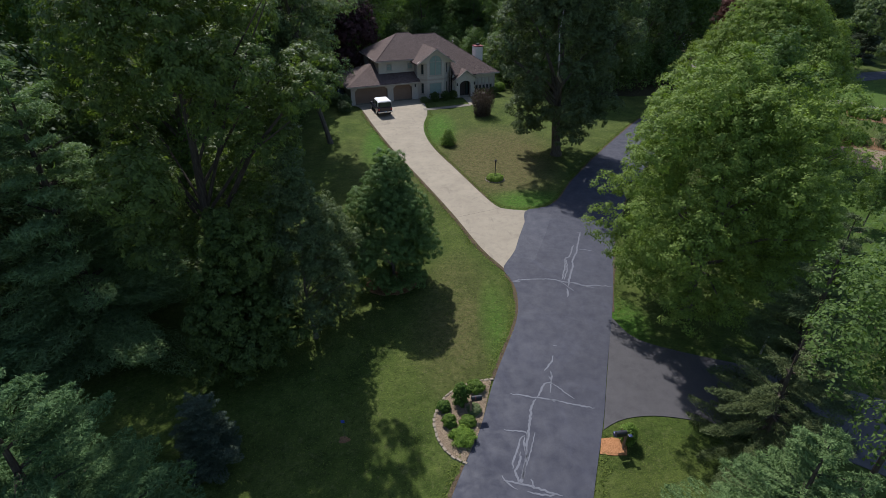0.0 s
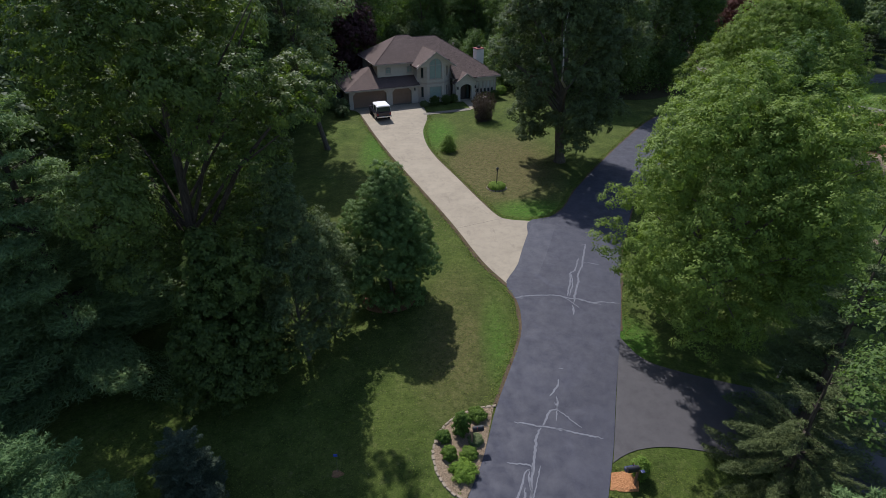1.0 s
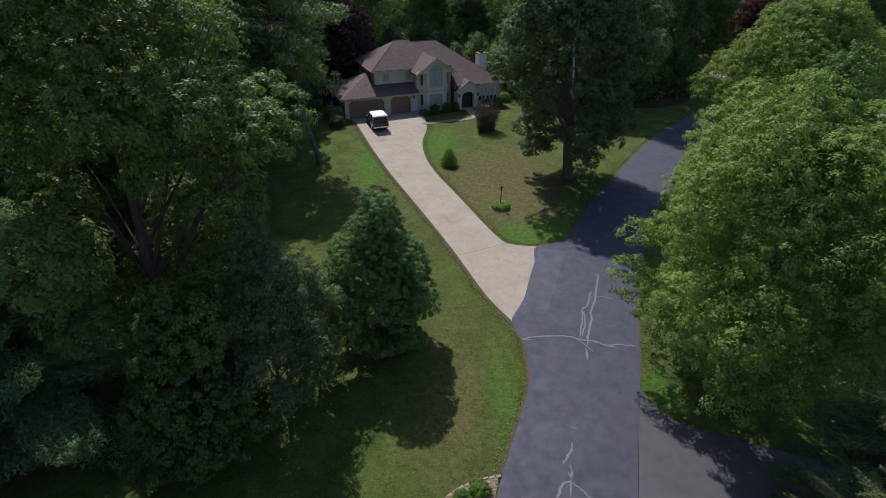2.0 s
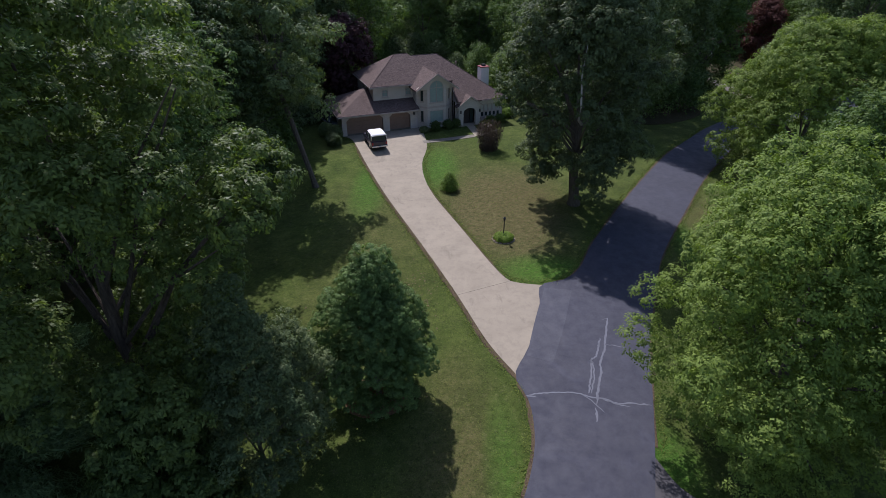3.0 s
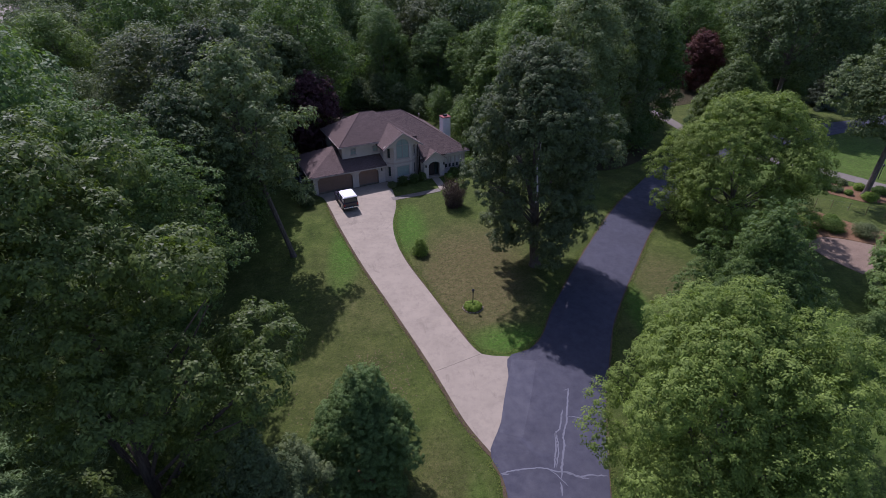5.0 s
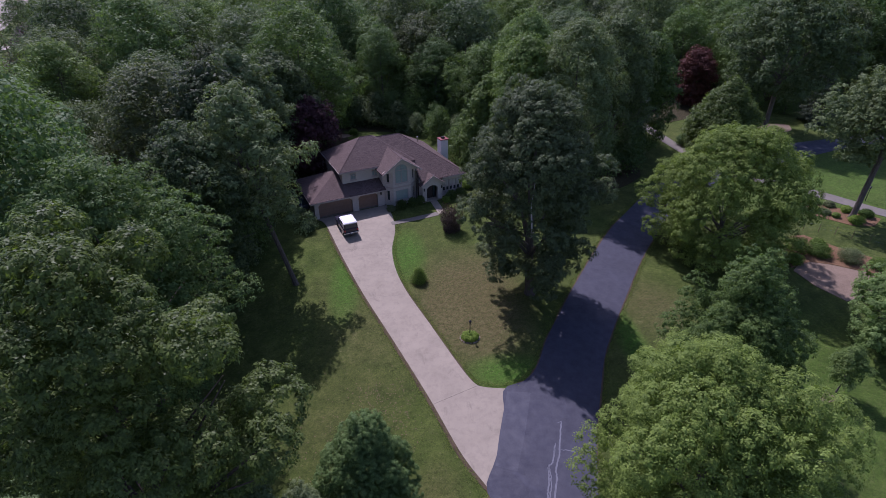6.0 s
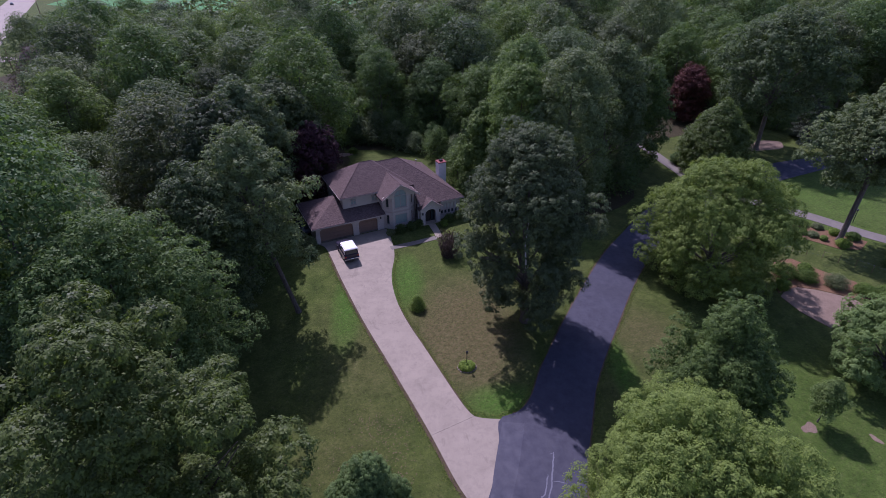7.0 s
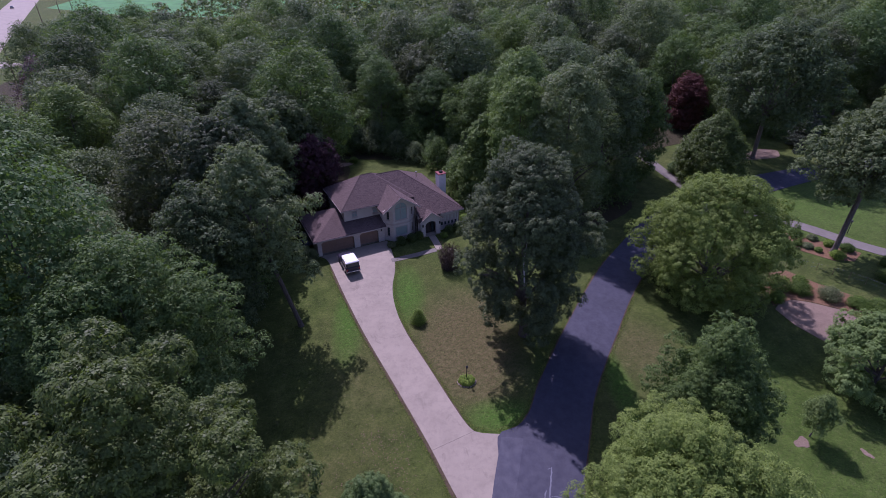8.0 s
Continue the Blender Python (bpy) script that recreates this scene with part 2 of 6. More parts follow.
SHUTTER = simple("dark_shutter", (0.045, 0.035, 0.032), 0.6)
RED_CLAY = simple("clay_cap", (0.22, 0.065, 0.06), 0.8)
MULCH = mulch_material("bark_mulch", (0.07, 0.04, 0.022), (0.22, 0.13, 0.07))
MULCH_ORANGE = mulch_material("orange_wood_chips", (0.20, 0.085, 0.035), (0.45, 0.22, 0.10))
MULCH_STONE = mulch_material("stone_mulch", (0.075, 0.054, 0.034), (0.28, 0.21, 0.14))
SOIL = mulch_material("bare_soil", (0.034, 0.026, 0.016), (0.12, 0.088, 0.054))
CHIPS = mulch_material("pale_wood_chips", (0.10, 0.072, 0.048), (0.27, 0.20, 0.14))
LITTER = mulch_material("forest_litter", (0.022, 0.021, 0.011), (0.062, 0.054, 0.026))
STONE = simple("edging_stone", (0.27, 0.222, 0.16), 0.9, vary=0.3, scale=2.0)
BLACK = simple("black_paint", (0.02, 0.02, 0.022), 0.4, spec=0.5, vary=0.2)
WOOD = simple("weathered_wood", (0.17, 0.11, 0.07), 0.85, vary=0.3, scale=6)
WOOD_PALE = simple("bleached_wood", (0.34, 0.31, 0.27), 0.9, vary=0.2)
BARK = bark_material("grey_bark", (0.05, 0.042, 0.034), (0.17, 0.145, 0.12))
BARK_BROWN = bark_material("brown_bark", (0.034, 0.027, 0.021), (0.105, 0.083, 0.064))
STEEL = simple("chrome", (0.6, 0.6, 0.6), 0.25, 0.9, vary=0.05, relief=0)
RUBBER = simple("tyre_rubber", (0.018, 0.018, 0.018), 0.85)
CAR_NAVY = simple("navy_car_paint", (0.018, 0.016, 0.03), 0.25, 0.0, 0.6, vary=0.1, relief=0)
CAR_WHITE = simple("white_car_paint", (0.8, 0.79, 0.78), 0.3, 0.0, 0.5, vary=0.03, relief=0)
CAR_GREY = simple("grey_car_paint", (0.10, 0.11, 0.13), 0.25, 0.3, 0.5, vary=0.1, relief=0)
LAMP_RED = simple("tail_light", (0.35, 0.02, 0.02), 0.3, relief=0)
CORN = simple("field_crop", (0.045, 0.18, 0.035), 0.9, vary=0.35, scale=0.1, fine=3.0)
L_OAK = leafy("oak_leaves", (0.040, 0.067, 0.027), (0.155, 0.212, 0.088))
L_MAPLE = leafy("maple_leaves", (0.044, 0.08, 0.017), (0.18, 0.25, 0.052), 0.36)
L_MAPLE2 = leafy("dark_maple_leaves", (0.036, 0.070, 0.020), (0.136, 0.212, 0.052), 0.36)
L_PEAR = leafy("pear_leaves", (0.042, 0.082, 0.026), (0.130, 0.205, 0.066), 0.38)
L_LOCUST = leafy("locust_leaves", (0.048, 0.090, 0.027), (0.158, 0.238, 0.070), 0.38)
L_GREY = leafy("grey_green_leaves", (0.055, 0.082, 0.033), (0.175, 0.22, 0.10), 0.34)
L_GREY2 = leafy("dull_oak_leaves", (0.038, 0.056, 0.025), (0.132, 0.17, 0.074), 0.34)
L_GLOSS = leafy("glossy_oak_leaves", (0.033, 0.060, 0.015), (0.132, 0.188, 0.050), 0.48, 0.42, 0.25)
L_PLUM = leafy("plum_leaves", (0.045, 0.022, 0.026), (0.13, 0.058, 0.06), 0.3)
L_RED = leafy("red_maple_leaves", (0.06, 0.024, 0.02), (0.15, 0.062, 0.05), 0.35)
L_PINE = leafy("pine_needles", (0.056, 0.106, 0.042), (0.185, 0.272, 0.112), 0.25, 0.6, 0.1)
# paler copy of the pine needles: brightness put into the colour for pines in shade
L_PINE2 = leafy("lightened_pine_needles", (0.066, 0.118, 0.05), (0.20, 0.29, 0.125), 0.3)
L_SPRUCE = leafy("spruce_needles", (0.038, 0.06, 0.024), (0.115, 0.145, 0.058), 0.12)
L_BLUE = leafy("blue_spruce_needles", (0.045, 0.066, 0.044), (0.145, 0.178, 0.118), 0.12)
L_SHRUB = leafy("shrub_leaves", (0.036, 0.074, 0.014), (0.144, 0.228, 0.036), 0.3)
L_BRIGHT = leafy("hosta_leaves", (0.060, 0.120, 0.015), (0.220, 0.320, 0.050), 0.35)
L_PURPLE = leafy("purple_shrub_leaves", (0.04, 0.028, 0.025), (0.12, 0.09, 0.075), 0.2)
L_BROWN = leafy("browned_leaves", (0.05, 0.034, 0.033), (0.135, 0.098, 0.088), 0.25)
L_GRASS = leafy("grass_blades", (0.05, 0.085, 0.016), (0.15, 0.185, 0.045), 0.3, 0.7, 0.15)


# ---- mesh helpers ----
def smooth(x, a, b):
    t = np.clip((np.asarray(x, float) - a) / (b - a), 0, 1)
    return t * t * (3 - 2 * t)


GROUND_Y = (-200, -60, 0, 20, 32, 43, 57, 74, 90, 130, 400)
GROUND_Z = (-1.5, -1.5, -1.4, -1.0, -0.5, 0.0, 0.35, 0.85, 1.0, 0.5, 0.0)
_ys = np.arange(-200.0, 401.0, 1.0)
_zs = np.convolve(np.pad(np.interp(_ys, GROUND_Y, GROUND_Z), 6, mode="edge"), np.ones(13) / 13, "valid")


def ground_z(x, y):
    """Height of the lawn: a gentle rise towards the house, level to the east."""
    w = smooth(x, 22, 50)
    east = np.interp(y, (-200, 20, 60, 120, 400), (-1.2, -0.9, -0.35, -0.4, 0.0))
    return np.interp(y, _ys, _zs) * (1 - w) + east * w


def mesh_from(name, verts, faces, mats=(), uvs=None, flat=True):
    me = bpy.data.meshes.new(name)
    me.from_pydata([tuple(map(float, v)) for v in verts], [], [tuple(f) for f in faces])
    for m in mats:
        me.materials.append(m)
    me.update()
    return me


def bm_mesh(name, bm, mat):
    me = bpy.data.meshes.new(name)
    bmesh.ops.recalc_face_normals(bm, faces=bm.faces)
    bm.to_mesh(me)
    bm.free()
    me.materials.append(mat)
    return me


def part(name, bm, mat, parent=None, label=""):
    ob = new(name, bm_mesh(name, bm, mat))
    if parent is not None:
        ob.parent = parent
    if label:
        ob["label"] = label
    return ob


def mesh_part(name, me, parent=None, label=""):
    ob = new(name, me)
    if parent is not None:
        ob.parent = parent
    if label:
        ob["label"] = label
    return ob


def thing(name, m, label, category, group="", kind=""):
    ob = new(name)
    ob.empty_display_size = 0.3
    ob.matrix_world = m
    return tagged(ob, label, category, group, kind)


def box(bm, x0, x1, y0, y1, z0, z1, bev=0.0):
    r = bmesh.ops.create_cube(bm, size=1)
    vs = r["verts"]
    for v in vs:
        v.co = Vector(((x0 + x1) / 2 + v.co.x * (x1 - x0), (y0 + y1) / 2 + v.co.y * (y1 - y0), (z0 + z1) / 2 + v.co.z * (z1 - z0)))
    if bev:
        es = {e for v in vs for e in v.link_edges}
        bmesh.ops.bevel(bm, geom=list(es), offset=bev, segments=2, affect="EDGES", profile=0.6)
    return bm


def boxed(*a, bev=0.0):
    return box(bmesh.new(), *a, bev=bev)


def prism(bm, ring, offset):
    """Extrudes a closed ring of points by offset."""
    o = Vector(offset)
    lo = [bm.verts.new(p) for p in ring]
    hi = [bm.verts.new(Vector(p) + o) for p in ring]
    n = len(ring)
    bm.faces.new(lo[::-1])
    bm.faces.new(hi)
    for i in range(n):
        bm.faces.new((lo[i], lo[(i + 1) % n], hi[(i + 1) % n], hi[i]))
    return bm


def tube(bm, pts, radii, sides=7):
    """A tapering limb through pts."""
    rings = []
    pts = [Vector(p) for p in pts]
    for i, p in enumerate(pts):
        d = (pts[min(i + 1, len(pts) - 1)] - pts[max(i - 1, 0)]).normalized()
        a = d.orthogonal().normalized() if abs(d.z) < 0.99 else Vector((1, 0, 0))
        b = d.cross(a).normalized()
        a = b.cross(d)
        rings.append([bm.verts.new(p + radii[i] * (math.cos(k * math.tau / sides) * a + math.sin(k * math.tau / sides) * b)) for k in range(sides)])
    for r0, r1 in zip(rings, rings[1:]):
        for k in range(sides):
            bm.faces.new((r0[k], r0[(k + 1) % sides], r1[(k + 1) % sides], r1[k]))
    bm.faces.new(rings[0][::-1])
    bm.faces.new(rings[-1])
    return bm


def disc(bm, x, y, z0, z1, r0, r1, sides=16, axis="z"):
    m = Matrix.Translation((x, y, (z0 + z1) / 2))
    bmesh.ops.create_cone(bm, cap_ends=True, segments=sides, radius1=r0, radius2=r1, depth=z1 - z0, matrix=m)
    return bm


def spline(points, step):
    """A smooth line through points, with samples about step apart."""
    p = np.array(points, float)
    p = np.vstack([2 * p[0] - p[1], p, 2 * p[-1] - p[-2]])
    out = []
    for i in range(1, len(p) - 2):
        n = max(1, int(np.hypot(*(p[i + 1] - p[i])) / step))
        for t in np.arange(n) / n:
            a, b, c, d = p[i - 1], p[i], p[i + 1], p[i + 2]
            out.append(0.5 * (2 * b + (c - a) * t + (2 * a - 5 * b + 4 * c - d) * t * t + (3 * b - a - 3 * c + d) * t ** 3))
    out.append(p[-2])
    return np.array(out)


def resample(line, n):
    d = np.r_[0, np.cumsum(np.hypot(*np.diff(line, axis=0).T))]
    s = np.linspace(0, d[-1], n)
    return np.c_[np.interp(s, d, line[:, 0]), np.interp(s, d, line[:, 1])]


def ribbon(name, left, right, lift, thick, mat, across=5):
    """A paved strip between two edge lines, lying on the ground, with a real edge."""
    n = len(left)
    verts, faces = [], []
    cols = across + 3
    for i in range(n):
        for k in range(-1, across + 2):
            w = min(max(k / across, 0), 1)
            x, y = left[i] * (1 - w) + right[i] * w
            z = ground_z(x, y) + lift - (thick if k in (-1, across + 1) else 0)
            verts.append((x, y, z))
    for i in range(n - 1):
        for k in range(cols - 1):
            a = i * cols + k
            faces.append((a, a + 1, a + cols + 1, a + cols))
    me = mesh_from(name, verts, faces, (mat,))
    return new(name, me)


def patch(name, ring, lift, mat, kind="structure", label="", category="", dome=0.0, rings=4):
    """A flat bed inside a closed outline, following the ground, domed in the middle."""
    ring = np.array(ring, float)
    c = ring.mean(axis=0)
    n = len(ring)
    verts, faces = [(c[0], c[1], float(ground_z(*c)) + lift + dome)], []
    for k in range(1, rings + 2):
        w = min(k / rings, 1)
        for p in ring:
            q = c + (p - c) * w
            z = float(ground_z(*q)) + (lift + dome * (1 - w * w) if k <= rings else -0.08)
            verts.append((*q, z))
    for i in range(n):
        j = (i + 1) % n
        faces.append((0, 1 + i, 1 + j))
        for k in range(rings):
            a, b = 1 + k * n, 1 + (k + 1) * n
            faces.append((a + i, b + i, b + j, a + j))
    return tagged(new(name, mesh_from(name, verts, faces, (mat,))), label, category, "", kind)


def ellipse(cx, cy, rx, ry, n=28, rot=0.0, wob=0.0, seed=0):
    rng = np.random.default_rng(seed)
    a = np.linspace(0, math.tau, n, endpoint=False)
    w = 1 + wob * (np.sin(3 * a + rng.uniform(0, 6)) * 0.5 + np.sin(5 * a + rng.uniform(0, 6)) * 0.3)
    x, y = rx * w * np.cos(a), ry * w * np.sin(a)
    return np.c_[cx + x * math.cos(rot) - y * math.sin(rot), cy + x * math.sin(rot) + y * math.cos(rot)]


# ---- leaves ----
def unit(v):
    return v / np.maximum(np.linalg.norm(v, axis=1, keepdims=True), 1e-6)


def leaf_mesh(name, pos, normal, along, length, width, mat):
    """One pointed leaf for each row, as a single triangle."""
    n = len(pos)
    normal = unit(normal)
    along = unit(along - normal * (along * normal).sum(1, keepdims=True))
    side = np.cross(normal, along)
    L, W = np.reshape(length, (-1, 1)), np.reshape(width, (-1, 1))
    v = np.empty((n, 3, 3), np.float32)
    v[:, 0] = pos - along * L * 0.4 + side * W * 0.5
    v[:, 1] = pos - along * L * 0.4 - side * W * 0.5
    v[:, 2] = pos + along * L * 0.6
    me = bpy.data.meshes.new(name)
    me.vertices.add(3 * n)
    me.vertices.foreach_set("co", v.ravel())
    me.loops.add(3 * n)
    me.loops.foreach_set("vertex_index", np.arange(3 * n, dtype=np.int32))
    me.polygons.add(n)
    me.polygons.foreach_set("loop_start", np.arange(0, 3 * n, 3, dtype=np.int32))
    me.update(calc_edges=True)
    me.materials.append(mat)
    return me


def clump_leaves(rng, centres, radii, per, flat=0.7, top=0.15):
    """Leaf places on the outer, upper skin of round clumps."""
    n = len(centres)
    d = unit(rng.normal(size=(n * per, 3)))
    d[:, 2] = np.where(d[:, 2] < -top, -d[:, 2] * rng.random(n * per), d[:, 2])
    c, r = np.repeat(centres, per, axis=0), np.repeat(radii, per)[:, None]
    depth = rng.uniform(0.35, 1.08, (n * per, 1)) ** 0.5
    return c + d * r * depth * np.array((1, 1, flat)), d


def crown(name, mat, seed, height, base, radius, profile, clumps, per, leaf, clump_r, lobes=5, wob=0.22, centre=(0, 0), flat=0.85, shag=0.22, bough=0.32, fine=1.0, jag=0.35, lift=1.0, cover=3.6, heart=0.28):
    """A crown of leaf clumps round an uneven envelope. profile(s): the radius at the share s of its height."""
    rng = np.random.default_rng(seed)
    # finer work: more and smaller clumps, with smaller leaves
    clumps, clump_r, leaf = int(clumps * fine), clump_r * fine ** -0.42, leaf * fine ** -0.5
    ph = rng.uniform(0, math.tau, 4)
    tall = height - base

    def skin(s, a):
        """Distance of the crown's skin from its axis at the share s of its height, towards the angle a."""
        r = np.array([profile(min(max(x, 0.0), 1.0)) for x in s])
        un = 1 + wob * (np.sin(lobes * a + ph[0] + 3.5 * s) * 0.6 + np.sin((lobes - 2) * a - ph[1] + 7 * s) * 0.5 + np.sin(11 * s + 2 * a + ph[2]) * 0.35)
        return radius * r * un / (1 + 0.7 * wob)
    # boughs: round masses of leaves that stand apart from one another
    bough *= 0.64
    k = max(12, int(cover / bough ** 2))
    half = k // 2
    grid = np.linspace(0, 1, 60)
    prof = np.array([profile(x) for x in grid])
    widest = int(np.argmax(prof))
    # one half over the top, by area seen from above; the other half round the sides
    rho = np.sqrt((np.arange(half) + 0.5) / half) * prof[widest]
    top_s = np.interp(-rho, -prof[widest:], grid[widest:])
    side_s = (np.arange(k - half) + rng.random(k - half)) / (k - half) * min(1.0, grid[widest] + 0.35)
    ks = np.concatenate([top_s, side_s])
    ka = np.arange(k) * 2.39996 + rng.normal(0, 0.35, k)
    bough_r = bough * min(radius, tall * 0.6) * rng.uniform(0.7, 1.2, k)
    kd = np.maximum(skin(ks, ka) - bough_r * 0.6, 0.0) * rng.uniform(0.74, 1.06, k)
    bc = np.c_[kd * np.cos(ka), kd * np.sin(ka), base + tall * ks - bough_r * 0.55 + rng.normal(0, jag * 1.3, k) * bough_r]
    # tufts: small umbrellas of leaves over the open skin of the boughs
    total = clumps * per
    tuft = clump_r * 0.6

    def skin_points(gap):
        """Even places on the bough balls, a gap apart, leaving out those sunk in a neighbouring bough."""
        out, ways = [], []
        for c, r in zip(bc, bough_r):
            m = max(10, int(4 * math.pi * r * r / gap ** 2))
            i = np.arange(m) + rng.random()
            z = 1 - 2 * i / m
            a = i * 2.39996 + rng.uniform(0, 6.3)
            q = np.sqrt(np.maximum(0, 1 - z * z))
            dd = unit(np.c_[q * np.cos(a), q * np.sin(a), z] + rng.normal(0, 0.35 * gap / r, (m, 3)))
            dd = dd[dd[:, 2] > -0.55]
            out.append(c + dd * r * rng.uniform(0.9, 1.14, (len(dd), 1)) * np.array((1, 1, lift)))
            ways.append(dd)
        out, ways = np.vstack(out), np.vstack(ways)
        sunk = np.zeros(len(out), bool)
        for c, r in zip(bc, bough_r):
            sunk |= ((out - c) ** 2).sum(1) < (0.86 * r) ** 2
        keep = ~sunk & (out[:, 2] > base * 0.8)
        return out[keep], ways[keep]
    pts, pd = skin_points(tuft * 1.7)
    if len(pts) * 26 > total * (1 - heart):
        tuft *= math.sqrt(len(pts) * 26 / (total * (1 - heart)))
        pts, pd = skin_points(tuft * 1.7)
    n = len(pts)
    each = max(8, int(total * (1 - heart) / n))
    # a looser layer within closes the crown
    k2 = max(20, int(total * heart / 14))
    pick = rng.integers(0, k, k2)
    d2 = unit(rng.normal(size=(k2, 3)))
    deep = bc[pick] + d2 * (bough_r[pick] * rng.uniform(0.2, 0.75, k2))[:, None]
    deep[:, :2] *= rng.uniform(0.6, 1.0, (k2, 1))
    deep[:, 2] = np.clip(deep[:, 2], base * 0.8, None)

    def bend(q):
        sh = np.clip((q[:, 2] - base) / tall, 0, 1)
        q[:, 0] += centre[0] * sh * (2 - sh)
        q[:, 1] += centre[1] * sh * (2 - sh)
    bend(pts)
    bend(deep)
    rad = np.repeat(tuft * rng.uniform(0.65, 1.3, n), each)[:, None]
    m = n * each
    axis = np.repeat(unit(pd * 0.8 + np.array((0, 0, 0.6)) + rng.normal(0, 0.18, (n, 3))), each, axis=0)
    e = unit(rng.normal(size=(m, 3)))
    up = (e * axis).sum(1, keepdims=True)
    e = np.where(up < -0.1, e - 2 * up * axis, e)
    pos = np.repeat(pts, each, axis=0) + (e * rng.uniform(0.5, 1.05, (m, 1)) - axis * 0.3) * rad * np.array((1, 1, flat))
    normal = e * 0.75 + axis * 0.55 + np.array((0, 0, 0.15)) + rng.normal(size=(m, 3)) * shag
    along = e - axis * (e * axis).sum(1, keepdims=True) * 0.7 + rng.normal(size=(m, 3)) * 0.45 + np.array((0, 0, -0.3))
    ln = leaf * rng.uniform(0.65, 1.3, m)
    pos2, e2 = clump_leaves(rng, deep, tuft * rng.uniform(1.2, 2.0, k2), 14, 0.7)
    m2 = len(pos2)
    pos, normal = np.vstack([pos, pos2]), np.vstack([normal, e2 + np.array((0, 0, 0.5))])
    along, ln = np.vstack([along, e2 + rng.normal(size=(m2, 3))]), np.concatenate([ln, leaf * 1.3 * rng.uniform(0.8, 1.2, m2)])
    return leaf_mesh(name, pos, normal, along, ln, ln * rng.uniform(0.5, 0.85, len(ln)), mat), np.vstack([pts[:: max(1, n // 160)], deep[:20]])


def round_top(s):
    return math.sqrt(max(0.0, 1 - (max(s - 0.38, 0) / 0.62) ** 2.2)) * (0.62 + 0.38 * min(1, s / 0.38)) + 0.04


def egg(s):
    return max(0.06, math.sin(math.pi * (0.12 + 0.88 * s) ** 0.75) ** 0.75)


def pyramid(s):
    return max(0.05, (1 - s) ** 0.72 * min(1, 0.55 + 2.6 * s))


def teardrop(s):
    return max(0.04, (0.45 + 0.55 * (s / 0.32) ** 0.8) if s < 0.32 else ((1 - s) / 0.68) ** 0.6)


def ball(s):
    return math.sqrt(max(0.02, 1 - (2 * s - 1) ** 2 * 0.96))


def wood(seed, height, base, trunk_r, targets, limbs=9, lean=(0, 0), sides=8):
    """Trunk, and limbs that reach from it into the crown, as one mesh each."""
    rng = np.random.default_rng(seed + 99)
    top = height * 0.82

    def axis(z):
        f = z / height
        return Vector((lean[0] * f * (2 - f) + 0.12 * math.sin(z * 0.7 + seed), lean[1] * f * (2 - f) + 0.12 * math.cos(z * 0.6 + seed), z))
    zs = [-0.3, 0.15, 0.7, base, *np.linspace(base, top, 5)[1:]]
    rs = [trunk_r * q for q in (1.5, 1.28, 1.0, 0.86, 0.68, 0.5, 0.32, 0.12)]
    made = [tube(bmesh.new(), [axis(z) for z in zs], rs, sides)]
    pick = sorted(targets, key=lambda p: -math.hypot(p[0], p[1]))[: max(limbs * 3, 1)]
    for i in range(min(limbs, len(pick))):
        p = Vector(pick[int(rng.integers(len(pick)))])
        z0 = base * 0.85 + (max(p.z - base, 0.5)) * rng.uniform(0.15, 0.5)
        a = axis(min(z0, top * 0.9))
        p = a.lerp(p, 0.88)
        mid = a.lerp(p, 0.5) + Vector((0, 0, 0.08 * (p - a).length))
        q = max(trunk_r * 0.45 * (1 - z0 / height), 0.04)
        made.append(tube(bmesh.new(), [a, mid, p], [q, q * 0.65, q * 0.2], 5))
    return made


def tree(x, y, label, leafmat, barkmat, seed, height, base, radius, profile, clumps, per, leaf, clump_r, trunk_r=0.28, limbs=9, lean=(0, 0), group="", category="tree", fine=2.1, **kw):
    root = thing("tree", pose(x, y, float(ground_z(x, y)), 0, 0, 0), label, category, group)
    me, pts = crown("crown", leafmat, seed, height, base, radius, profile, clumps, per, leaf, clump_r, centre=lean, fine=fine, **kw)
    trunk, *rest = wood(seed, height, max(base, 0.8), trunk_r, pts, limbs, lean)
    part("trunk", trunk, barkmat, root)
    for bm in rest:
        part("limb", bm, barkmat, root)
    mesh_part("crown", me, root)
    return root


